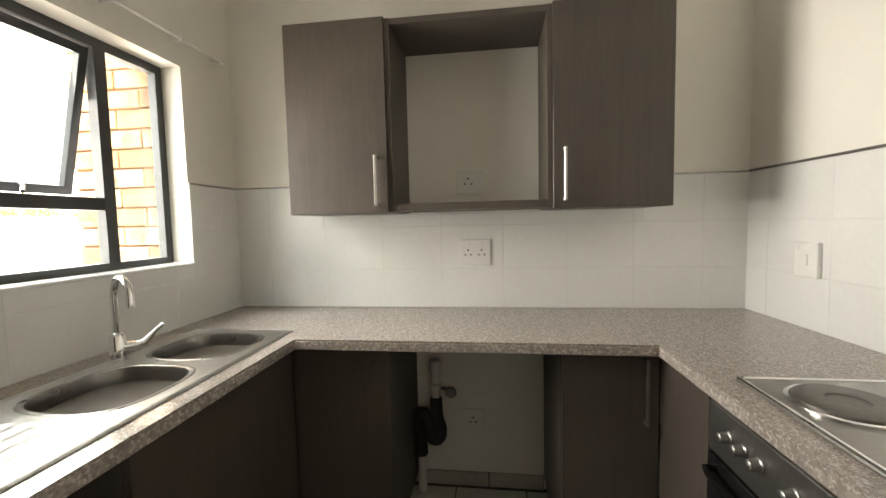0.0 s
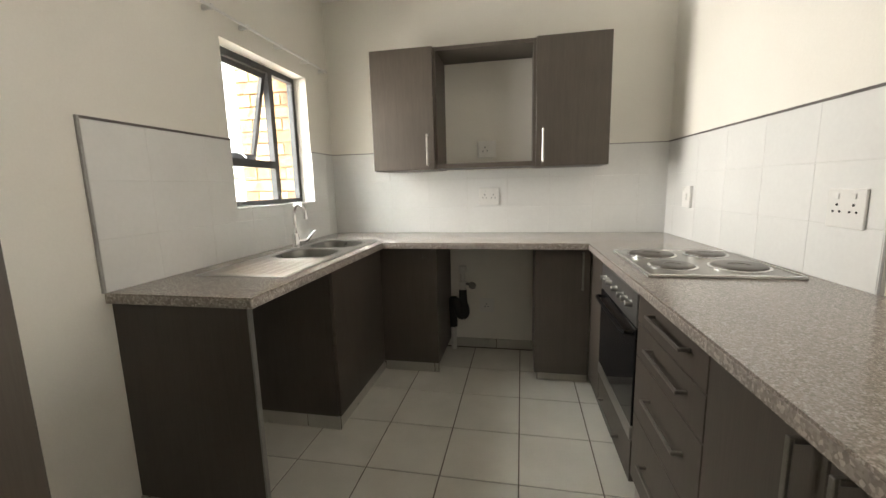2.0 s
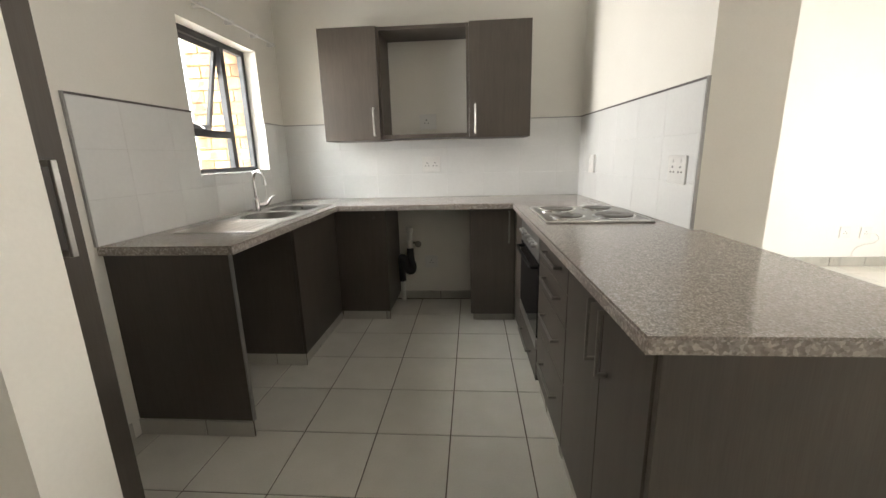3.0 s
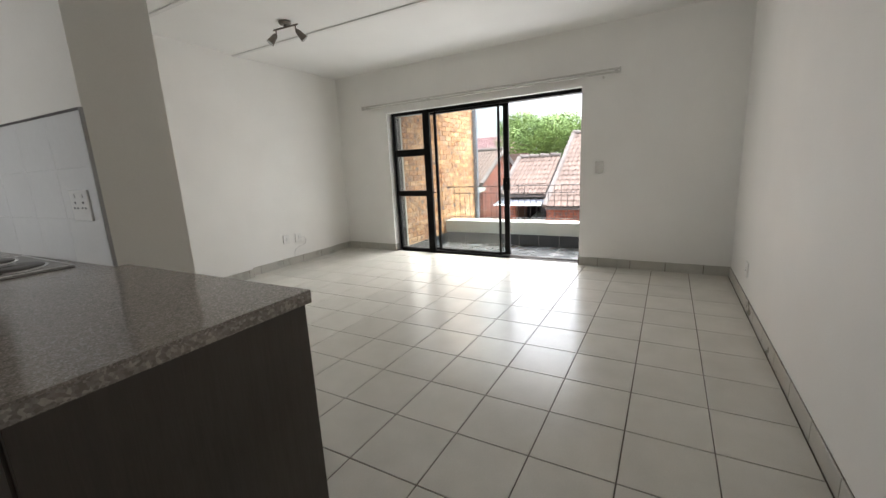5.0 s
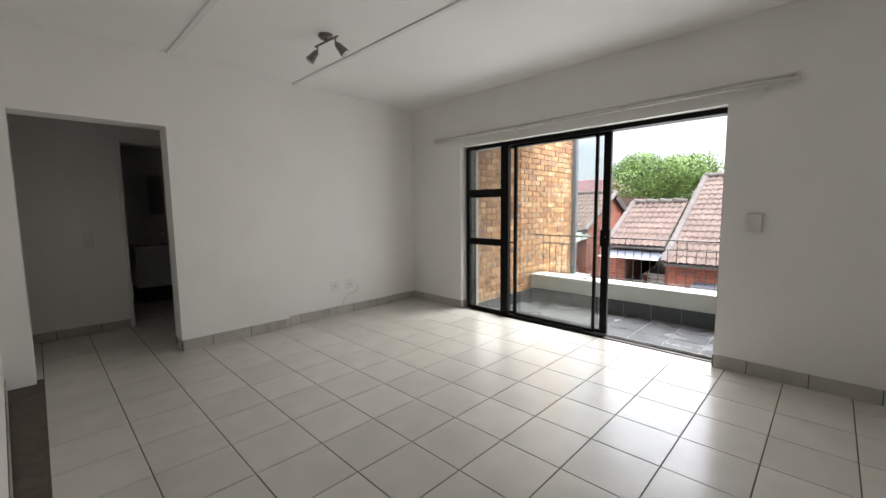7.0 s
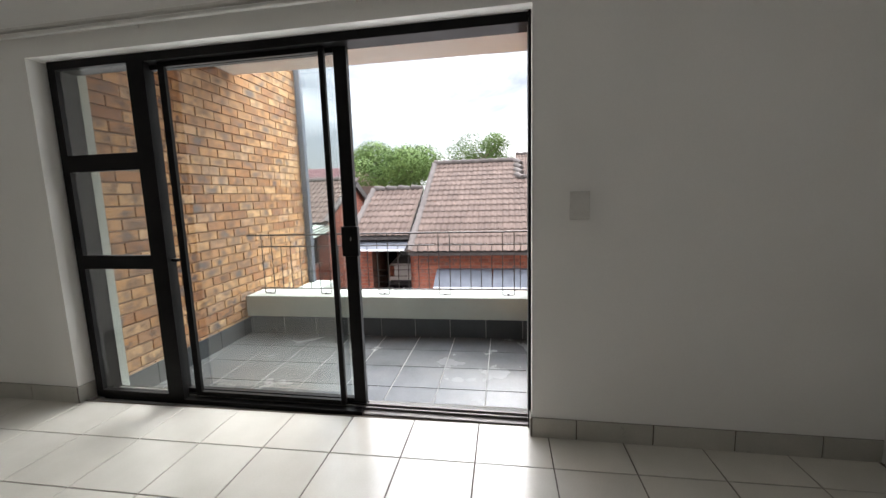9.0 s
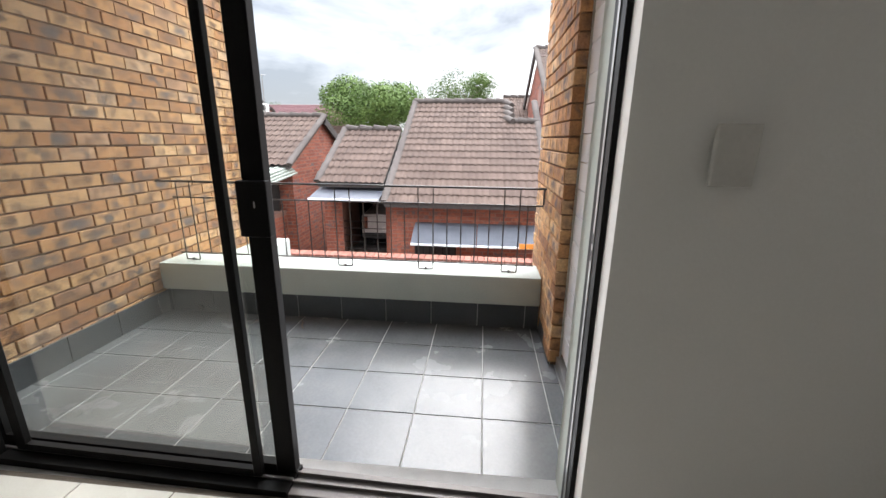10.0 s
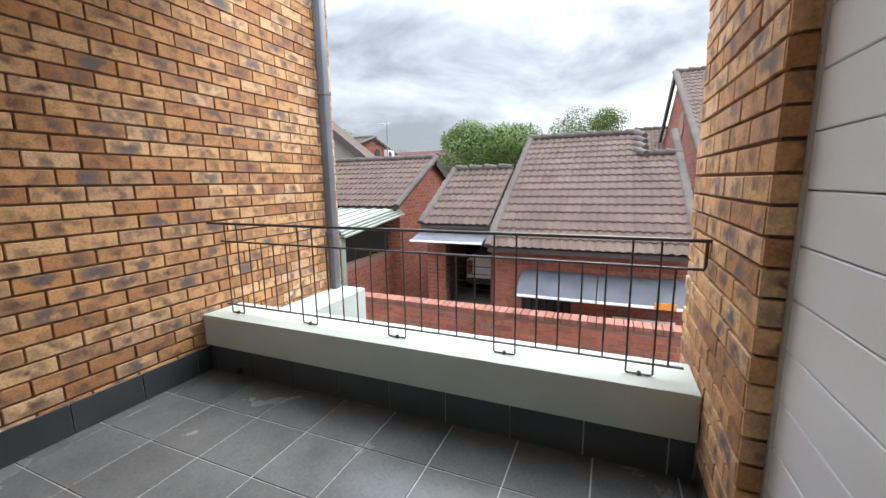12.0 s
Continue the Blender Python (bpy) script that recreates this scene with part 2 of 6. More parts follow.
M_CARC = surface("white_melamine", (0.70, 0.69, 0.66), (0.78, 0.77, 0.74), 4, 0.4, 0, 0.03, 90)
M_GRANITE = granite_material()
M_GRANEDGE = granite_material("chipped_granite_edge", 150.0, 0.86, 0.3)
M_STEEL = surface("brushed_steel", (0.36, 0.35, 0.335), (0.46, 0.45, 0.43), 30, 0.38, 1.0, 0.05, 160, stretch=(1, 6, 1))
# the deck's steel in a darker copy, dark reflections put into the colour
M_BOWL = surface("shaded_bowl_steel", (0.20, 0.195, 0.185), (0.28, 0.27, 0.255), 14, 0.30, 1.0, 0.05, 160)
M_CHROME = surface("chrome", (0.74, 0.74, 0.74), (0.82, 0.82, 0.82), 10, 0.08, 1.0, 0.0, 60, rvar=0.04)
M_HANDLE = surface("satin_nickel", (0.55, 0.53, 0.50), (0.66, 0.64, 0.60), 20, 0.32, 1.0, 0.03, 160)
# nickel darkened for the shadow on base handles; also the tarnished valve knob
M_HANDLED = surface("shaded_nickel_and_tarnish", (0.20, 0.19, 0.175), (0.28, 0.265, 0.245), 20, 0.42, 0.9, 0.03, 160)
M_BLACK = surface("black_aluminium", (0.006, 0.0055, 0.0055), (0.013, 0.012, 0.0115), 8, 0.42, 0.0, 0.05, 160)
M_BLACK.node_tree.nodes["Principled BSDF"].inputs["Specular IOR Level"].default_value = 0.08
M_STEELWIN = surface("dark_grey_window_steel", (0.045, 0.047, 0.05), (0.075, 0.077, 0.08), 8, 0.4, 0.2, 0.05, 160)
M_OVENGLASS = surface("black_oven_glass", (0.008, 0.008, 0.009), (0.014, 0.014, 0.015), 5, 0.06, 0, 0, 60, rvar=0.03)
M_PLATE = surface("dark_cast_iron_plate", (0.11, 0.10, 0.09), (0.19, 0.175, 0.16), 25, 0.38, 0.6, 0.1, 120)
M_PLASTIC = surface("white_plastic", (0.74, 0.73, 0.70), (0.80, 0.79, 0.76), 5, 0.3, 0, 0.0, 90)
M_HOLE = surface("dark_socket_hole", (0.01, 0.01, 0.01), (0.02, 0.02, 0.02), 5, 0.6, 0, 0.0, 90)
M_PVC = surface("grey_white_pvc", (0.58, 0.56, 0.52), (0.68, 0.66, 0.62), 9, 0.45, 0, 0.03, 90)
M_RUBBER = surface("black_rubber", (0.012, 0.012, 0.012), (0.028, 0.027, 0.026), 9, 0.6, 0, 0.1, 90)
M_GLASS = glass_material("clear_glass", (0.955, 0.98, 0.965))
M_MINT = surface("pale_mint_plaster", (0.45, 0.49, 0.445), (0.54, 0.58, 0.53), 3, 0.75, 0, 0.25, 90)
M_BTILE = surface("slate_grey_floor_tile", (0.088, 0.094, 0.097), (0.150, 0.158, 0.161), 3.5, 0.25, 0, 0.10, 70, pieces=0.10, rvar=0.10)
# charcoal tile, its colour lowered further for the shadow under the parapet beam
M_BSKIRT = surface("shaded_charcoal_skirting_tile", (0.036, 0.041, 0.044), (0.058, 0.064, 0.067), 4, 0.45, 0, 0.1, 70, pieces=0.12)
M_BGROUT = surface("pale_grey_grout", (0.34, 0.34, 0.33), (0.44, 0.44, 0.43), 12, 0.9, 0, 0.3, 200)
M_RAIL = surface("dark_bronze_railing", (0.05, 0.045, 0.042), (0.10, 0.09, 0.085), 20, 0.4, 0.5, 0.1, 160)
M_DOWN = surface("grey_downpipe", (0.115, 0.13, 0.155), (0.165, 0.182, 0.21), 6, 0.45, 0.1, 0.05, 90)
M_WDOOR = surface("white_aluminium_boards", (0.76, 0.765, 0.77), (0.82, 0.825, 0.83), 3, 0.42, 0, 0.04, 90)
M_BRICK = brick_material("flecked_tan_brick", [(0.0, (0.40, 0.185, 0.078)), (0.2, (0.53, 0.27, 0.11)), (0.45, (0.62, 0.345, 0.15)), (0.75, (0.70, 0.44, 0.22)), (0.92, (0.66, 0.43, 0.25)), (1.0, (0.36, 0.165, 0.078))], (0.15, 0.088, 0.06))
M_BRICKJ = brick_material("flecked_tan_brick_far", [(0.0, (0.40, 0.185, 0.078)), (0.2, (0.53, 0.27, 0.11)), (0.45, (0.62, 0.345, 0.15)), (0.75, (0.70, 0.44, 0.22)), (0.92, (0.66, 0.43, 0.25)), (1.0, (0.36, 0.165, 0.078))], (0.15, 0.088, 0.06), True)
M_MORTAR = surface("rusty_mortar", (0.17, 0.095, 0.052), (0.25, 0.15, 0.09), 10, 0.95, 0, 0.4, 120)
M_REDB = brick_material("red_brick", [(0.0, (0.26, 0.075, 0.042)), (0.4, (0.33, 0.10, 0.055)), (0.75, (0.38, 0.125, 0.07)), (1.0, (0.22, 0.065, 0.04))], (0.18, 0.07, 0.05), True)
M_REDP = surface("red_coping_brick", (0.16, 0.066, 0.048), (0.235, 0.108, 0.08), 6, 0.85, 0, 0.4, 80, pieces=0.2)
M_REDM = surface("red_brick_mortar", (0.22, 0.12, 0.09), (0.29, 0.17, 0.13), 8, 0.95, 0, 0.3, 100)
M_ROOF = surface("brown_concrete_roof_tile", (0.070, 0.047, 0.037), (0.106, 0.075, 0.060), 1.6, 0.8, 0, 0.35, 60, pieces=0.12)
M_RIDGE = surface("grey_ridge_tile", (0.072, 0.060, 0.053), (0.112, 0.096, 0.086), 2.5, 0.85, 0, 0.35, 60, pieces=0.1)
for roofing in (M_ROOF, M_RIDGE, M_REDP):
    roofing.node_tree.nodes["Principled BSDF"].inputs["Specular IOR Level"].default_value = 0.12
M_FASCIA = surface("dark_fascia", (0.03, 0.025, 0.022), (0.06, 0.05, 0.045), 6, 0.6, 0, 0.1, 90)
M_FARROOF = surface("plum_far_roof", (0.15, 0.075, 0.075), (0.21, 0.11, 0.11), 1.6, 0.8, 0, 0.35, 30)
M_AWN = surface("grey_polycarbonate", (0.07, 0.073, 0.083), (0.11, 0.114, 0.128), 3, 0.55, 0, 0.02, 60)
M_AWN.node_tree.nodes["Principled BSDF"].inputs["Specular IOR Level"].default_value = 0.2
M_PAVE = surface("grey_brown_paving", (0.13, 0.11, 0.10), (0.22, 0.19, 0.17), 1.8, 0.9, 0, 0.4, 50)
# near-black that puts the shade of insides and openings into the colour
M_DARK = surface("near_black_shade_fill", (0.02, 0.018, 0.017), (0.04, 0.036, 0.034), 2, 0.8, 0, 0.1, 60)
M_LEAF = surface("green_leaves", (0.050, 0.086, 0.022), (0.125, 0.18, 0.05), 0.8, 0.6, 0, 0.1, 30, pieces=0.1)
M_LEAF2 = surface("grey_green_leaves", (0.045, 0.075, 0.028), (0.10, 0.14, 0.06), 1.3, 0.6, 0, 0.1, 30)
for leafage in (M_LEAF, M_LEAF2):
    leafage.node_tree.nodes["Principled BSDF"].inputs["Specular IOR Level"].default_value = 0.1
M_BARK = surface("bark", (0.09, 0.07, 0.05), (0.15, 0.12, 0.09), 6, 0.9, 0, 0.5, 60)
M_CAR = surface("white_car_paint", (0.62, 0.62, 0.61), (0.68, 0.68, 0.67), 3, 0.25, 0, 0.0, 60)
M_ORANGE = surface("orange_sign", (0.65, 0.22, 0.03), (0.72, 0.27, 0.05), 5, 0.5, 0, 0.0, 60)
M_BRASS = surface("tarnished_bronze", (0.16, 0.14, 0.12), (0.26, 0.23, 0.20), 20, 0.35, 0.9, 0.05, 90)
M_LENS = surface("lamp_glass", (0.55, 0.55, 0.54), (0.65, 0.65, 0.64), 10, 0.15, 0, 0.0, 90)
M_PALE = surface("pale_outdoor_plaster", (0.48, 0.47, 0.45), (0.56, 0.55, 0.53), 2, 0.8, 0, 0.2, 60)
M_CARPORT = surface("pale_green_sheet_metal", (0.20, 0.225, 0.19), (0.27, 0.295, 0.25), 3, 0.6, 0, 0.15, 40)
M_GREYW = surface("grey_brown_plaster", (0.19, 0.17, 0.155), (0.25, 0.225, 0.205), 1.5, 0.85, 0, 0.3, 25)
M_MIRROR = surface("mirror", (0.85, 0.85, 0.85), (0.88, 0.88, 0.88), 3, 0.03, 1.0, 0.0, 60, rvar=0.01)
M_CERAMIC = surface("white_ceramic", (0.74, 0.74, 0.72), (0.80, 0.80, 0.78), 3, 0.12, 0, 0.0, 60, rvar=0.05)

# ---- building helpers ----
BASE = {}


def thing(name, at, label, category, group=""):
    ob = new(name)
    ob.empty_display_size = 0.1
    ob.location = at
    BASE[ob] = Vector(at)
    return tagged(ob, label, category, group)


def root_of(ob):
    while ob.parent:
        ob = ob.parent
    return ob


def mesh_from(bm, name, material, smooth=False):
    bmesh.ops.recalc_face_normals(bm, faces=bm.faces)
    me = bpy.data.meshes.new(name)
    bm.to_mesh(me)
    bm.free()
    me.materials.append(material)
    if smooth:
        me.shade_smooth()
        try:
            me.set_sharp_from_angle(angle=radians(40))
        except Exception:
            pass
    return me


def part(name, bm, material, parent=None, label="", smooth=False):
    """One mesh object, drawn in world coordinates, under a thing or a part."""
    if parent is not None:
        base = BASE.get(root_of(parent), Vector())
        bmesh.ops.translate(bm, verts=bm.verts, vec=-base)
    ob = new(name, mesh_from(bm, name, material, smooth))
    ob.parent = parent
    if label:
        ob["label"] = label
    return ob


def structure(name, bm, material, label="", category="", smooth=False):
    ob = new(name, mesh_from(bm, name, material, smooth))
    return tagged(ob, label, category, kind="structure")


def box(bm, x0, y0, z0, x1, y1, z1, bev=0.0, seg=1):
    vs = [bm.verts.new(p) for p in ((x0, y0, z0), (x1, y0, z0), (x1, y1, z0), (x0, y1, z0), (x0, y0, z1), (x1, y0, z1), (x1, y1, z1), (x0, y1, z1))]
    fs = [bm.faces.new([vs[i] for i in q]) for q in ((3, 2, 1, 0), (4, 5, 6, 7), (0, 1, 5, 4), (1, 2, 6, 5), (2, 3, 7, 6), (3, 0, 4, 7))]
    if bev > 0:
        es = {e for f in fs for e in f.edges}
        bmesh.ops.bevel(bm, geom=list(es), offset=bev, segments=seg, profile=0.5, affect='EDGES')
    return bm


def boxed(*a, **k):
    return box(bmesh.new(), *a, **k)


def tube(bm, pts, r, sides=10, closed=False, caps=True):
    """A round bar along points; r a number or one per point."""
    pts = [Vector(p) for p in pts]
    n = len(pts)
    rs = r if isinstance(r, (list, tuple)) else [r] * n
    rings = []
    side = None
    for i, p in enumerate(pts):
        a = pts[i - 1] if (i > 0 or closed) else p
        c = pts[(i + 1) % n] if (i < n - 1 or closed) else p
        d = (c - a).normalized()
        if side is None:
            side = d.cross(Vector((0, 0, 1)))
            if side.length < 0.1:
                side = d.cross(Vector((1, 0, 0)))
        side = (side - d * side.dot(d)).normalized()
        up = d.cross(side)
        rings.append([bm.verts.new(p + (side * math.cos(t) + up * math.sin(t)) * rs[i]) for t in [2 * math.pi * k / sides for k in range(sides)]])
    for i in range(n if closed else n - 1):
        a, b = rings[i], rings[(i + 1) % n]
        for k in range(sides):
            bm.faces.new((a[k], a[(k + 1) % sides], b[(k + 1) % sides], b[k]))
    if caps and not closed:
        bm.faces.new(rings[0]); bm.faces.new(rings[-1])
    return bm


def smooth_path(pts, n=6):
    """A soft curve through the points."""
    pts = [Vector(p) for p in pts]
    out = []
    for i in range(len(pts) - 1):
        a, b, c, d = pts[max(i - 1, 0)], pts[i], pts[i + 1], pts[min(i + 2, len(pts) - 1)]
        for k in range(n):
            t = k / n
            out.append(0.5 * (2 * b + (c - a) * t + (2 * a - 5 * b + 4 * c - d) * t * t + (3 * b - a - 3 * c + d) * t ** 3))
    return out + [pts[-1]]


def lathe(bm, cx, cy, profile, sides=28):
    """Turned about a vertical axis: profile of (radius, z)."""
    rings = []
    for r, z in profile:
        rings.append([bm.verts.new((cx + r * math.cos(2 * math.pi * k / sides), cy + r * math.sin(2 * math.pi * k / sides), z)) for k in range(sides)])
    for a, b in zip(rings, rings[1:]):
        for k in range(sides):
            bm.faces.new((a[k], a[(k + 1) % sides], b[(k + 1) % sides], b[k]))
    bm.faces.new(rings[0]); bm.faces.new(rings[-1])
    return bm


def turned(bm, m):
    bmesh.ops.transform(bm, matrix=m, verts=bm.verts)
    return bm


def slab(axis, lo, hi, u0, u1, z0, z1, holes=()):
    """A wall of thickness lo..hi across axis, from u0 to u1 and z0 to z1, with rectangular holes (ua, ub, za, zb) through it."""
    us = sorted({u0, u1, *[h[0] for h in holes], *[h[1] for h in holes]})
    zs = sorted({z0, z1, *[h[2] for h in holes], *[h[3] for h in holes]})
    us = [u for u in us if u0 <= u <= u1]
    zs = [z for z in zs if z0 <= z <= z1]
    bm = bmesh.new()

    def full(i, k):
        if i < 0 or k < 0 or i >= len(us) - 1 or k >= len(zs) - 1:
            return False
        u, z = (us[i] + us[i + 1]) / 2, (zs[k] + zs[k + 1]) / 2
        return not any(h[0] < u < h[1] and h[2] < z < h[3] for h in holes)

    cache = {}

    def v(d, u, z):
        key = (round(d, 4), round(u, 4), round(z, 4))
        if key not in cache:
            cache[key] = bm.verts.new((d, u, z) if axis == "x" else (u, d, z))
        return cache[key]

    for i in range(len(us) - 1):
        for k in range(len(zs) - 1):
            if not full(i, k):
                continue
            a, b, c, e = us[i], us[i + 1], zs[k], zs[k + 1]
            for d in (lo, hi):
                bm.faces.new((v(d, a, c), v(d, b, c), v(d, b, e), v(d, a, e)))
            if not full(i - 1, k):
                bm.faces.new((v(lo, a, c), v(hi, a, c), v(hi, a, e), v(lo, a, e)))
            if not full(i + 1, k):
                bm.faces.new((v(lo, b, c), v(hi, b, c), v(hi, b, e), v(lo, b, e)))
            if not full(i, k - 1):
                bm.faces.new((v(lo, a, c), v(hi, a, c), v(hi, b, c), v(lo, b, c)))
            if not full(i, k + 1):
                bm.faces.new((v(lo, a, e), v(hi, a, e), v(hi, b, e), v(lo, b, e)))
    return bm


PIECE = {}


def brick_uv(me, place):
    """Each brick's own coordinates, from -1 to 1 along and up its face."""
    layer = me.uv_layers.new(name="brick")
    for poly in me.polygons:
        for li in poly.loop_indices:
            layer.data[li].uv = place(poly.index, me.vertices[me.loops[li].vertex_index].co)


def piece(name, size, material, parent, at, bev=0.0, m=None):
    """A small box of its own on shared mesh data, centred at the place."""
    key = (name, tuple(round(s, 3) for s in size), material.name, bev)
    if key not in PIECE:
        x, y, z = (s / 2 for s in size)
        PIECE[key] = mesh_from(boxed(-x, -y, -z, x, y, z, bev=bev), name, material)
        if name == "brick":
            brick_uv(PIECE[key], lambda poly, co: (co.x / x if x > y else co.y / y, co.z / z))
    ob = new(name, PIECE[key])
    ob.parent = parent
    base = BASE.get(root_of(parent), Vector()) if parent else Vector()
    ob.location = Vector(at) - base
    if m is not None:
        ob.rotation_euler = m
    return ob


# ---- the large structure ----
KX0, KX1, KY1 = -0.735, 1.755, 2.165     # kitchen: left wall, hob wall, back wall
LX1, LY0, LYA, LYB = 5.90, -1.95, 3.05, 3.16   # living room
CEIL = 2.60
WIN = (1.04, 1.84, 1.155, 1.995)
structure("floor", boxed(-0.95, -2.15, -0.25, 5.93, 6.5, -0.004), M_GROUT, "dark grouted bed under cream floor tiles", "floor")
bm = boxed(-0.95, -2.15, CEIL, 6.13, 6.5, CEIL + 0.2)
structure("ceiling", bm, M_CEIL, "white painted board ceiling", "ceiling")
for sx in (3.09, 4.23):
    structure("trim", boxed(sx - 0.022, LY0, CEIL - 0.012, sx + 0.022, LYA if sx < 4.0 else LYB, CEIL + 0.01, bev=0.004), M_STRIP, "white cover strip over a ceiling board joint", "trim")
wall_west = structure("wall_west", slab("x", -0.95, KX0, -2.15, 2.4, 0, CEIL, [WIN]), M_CREAM, "white painted kitchen wall with a window", "wall")
wall_kitchen = structure("wall_north_kitchen", slab("y", KY1, KY1 + 0.15, KX0, KX1, 0, CEIL), M_CREAM, "white painted wall behind the kitchen counter", "wall")
SKEW = Matrix.Translation((1.68, 2.165, 0)) @ Matrix.Rotation(radians(2.4), 4, 'Z') @ Matrix.Translation((-KX1, -2.165, 0))


def skewed(ob):
    """The hob wall and all on it stand a little out of square."""
    ob.matrix_world = SKEW @ ob.matrix_world
    return ob


wall_hob = structure("wall_partition", slab("x", KX1, KX1 + 0.30, 0.555, 4.4, 0, CEIL), M_CREAM, "white painted partition wall ending as a pillar", "wall")
skewed(wall_hob)
wall_south = structure("wall_south", slab("y", LY0 - 0.2, LY0, KX0, 5.85, 0, CEIL), M_WALL, "white painted living room wall", "wall")
bm = slab("y", LYA, LYA + 0.23, 1.85, 4.03, 0, CEIL, [(2.10, 3.03, 0, 1.985)])
wall_north = structure("wall_north", bm, M_WALL, "white painted wall with an open passage doorway", "wall")
structure("wall_north_recess", slab("y", LYB, LYB + 0.23, 4.03, 6.0, 0, CEIL), M_WALL, "white painted wall set back beside the doorway wall", "wall")
structure("wall_nib", boxed(4.03, 3.13, 0, 5.50, LYB, CEIL), M_WALL, "white plaster thickening along the wall", "wall")
EAST = Matrix.Translation((5.83, -0.475, 0)) @ Matrix.Rotation(radians(-1.3), 4, 'Z') @ Matrix.Translation((-5.81, 0.475, 0))


def eastward(ob):
    """The wall of the sliding door and all on it stand a little out of square."""
    ob.matrix_basis = EAST @ ob.matrix_basis
    return ob


wall_east = eastward(structure("wall_east", slab("x", 5.81, 6.11, -2.15, 3.8, -0.25, CEIL, [(-0.475, 2.235, -0.25, 2.005)]), M_WALL, "white painted wall round the sliding door", "wall"))
structure("wall_passage_end", slab("y", 4.40, 4.53, 1.75, 4.4, 0, CEIL, [(2.86, 3.62, 0, 2.0)]), M_WALL, "white passage wall with a bathroom doorway", "wall")
structure("wall_passage_side", slab("x", 4.03, 4.2, 3.39, 4.40, 0, CEIL), M_WALL, "white passage wall", "wall")
structure("wall_bathroom", slab("y", 6.2, 6.35, 2.0, 4.6, 0, CEIL), M_WALL, "white bathroom end wall", "wall")
structure("wall_bathroom_west", slab("x", 2.3, 2.45, 4.53, 6.2, 0, CEIL), M_WALL, "white bathroom side wall", "wall")
structure("wall_bathroom_east", slab("x", 4.3, 4.45, 4.53, 6.2, 0, CEIL), M_WALL, "white bathroom side wall", "wall")


# ---- kitchen ----
def plate(z0, z1, rects, holes=(), grid_extra=()):
    """A flat slab made of rectangles (x0, y0, x1, y1) less the holes."""
    xs = sorted({round(v, 4) for r in (*rects, *holes) for v in (r[0], r[2])})
    ys = sorted({round(v, 4) for r in (*rects, *holes) for v in (r[1], r[3])})
    bm = bmesh.new()

    def full(i, k):
        if i < 0 or k < 0 or i >= len(xs) - 1 or k >= len(ys) - 1:
            return False
        x, y = (xs[i] + xs[i + 1]) / 2, (ys[k] + ys[k + 1]) / 2
        return any(r[0] < x < r[2] and r[1] < y < r[3] for r in rects) and not any(r[0] < x < r[2] and r[1] < y < r[3] for r in holes)

    cache = {}

    def v(x, y, z):
        if (x, y, z) not in cache:
            cache[(x, y, z)] = bm.verts.new((x, y, z))
        return cache[(x, y, z)]

    for i in range(len(xs) - 1):
        for k in range(len(ys) - 1):
            if not full(i, k):
                continue
            a, b, c, d = xs[i], xs[i + 1], ys[k], ys[k + 1]
            for z in (z0, z1):
                bm.faces.new((v(a, c, z), v(b, c, z), v(b, d, z), v(a, d, z)))
            for di, dk, p, q in ((-1, 0, (a, c), (a, d)), (1, 0, (b, c), (b, d)), (0, -1, (a, c), (b, c)), (0, 1, (a, d), (b, d))):
                if not full(i + di, k + dk):
                    bm.faces.new((v(*p, z0), v(*q, z0), v(*q, z1), v(*p, z1)))
    return bm


def bar_handle(parent, axis, a, b, fixed, out, depth=0.032, w=0.011, label="satin nickel bar handle", name="handle", material=None):
    """A square bar handle. axis z or y: the bar runs from a to b; fixed: the other coordinate on the face; out: (coordinate index, face, sign)."""
    bm = bmesh.new()
    idx, face, sign = out

    def put(lo, hi, d0, d1):
        p, q = [0, 0, 0], [0, 0, 0]
        run = 2 if axis == "z" else (1 if axis == "y" else 0)
        oth = [i for i in range(3) if i not in (idx, run)][0]
        p[run], q[run] = lo, hi
        p[oth], q[oth] = fixed - w / 2, fixed + w / 2
        p[idx], q[idx] = min(face + sign * d0, face + sign * d1), max(face + sign * d0, face + sign * d1)
        box(bm, *p, *q, bev=0.0015)
    put(a, b, depth - w * 0.7, depth)
    put(a, a + w, 0, depth - w * 0.6)
    put(b - w, b, 0, depth - w * 0.6)
    return part(name, bm, material or M_HANDLE, parent, label)


counter = thing("countertop", (0.4, 1.9, 0.862), "u-shaped speckled grey-brown stone-look counter over dark cabinets", "countertop")
bm = plate(0.862, 0.90, [(KX0, 0.325, -0.15, KY1), (-0.15, 1.60, 1.10, KY1), (1.10, 0.553, KX1, KY1), (1.10, -0.475, 1.765, 0.553)], [(-0.575, 0.99, -0.255, 1.67)])
for v in bm.verts:
    if v.co.x > 1.05 and v.co.y < 1.6:
        v.co.x += (1.6 - v.co.y) * 0.0183
es = [e for e in bm.edges if len(e.link_faces) == 2 and abs(e.calc_face_angle()) > 1.0 and max(v.co.z for v in e.verts) > 0.89]
bmesh.ops.bevel(bm, geom=es, offset=0.006, segments=3, profile=0.5, affect='EDGES')
part("top", bm, M_GRANITE, counter, smooth=True)


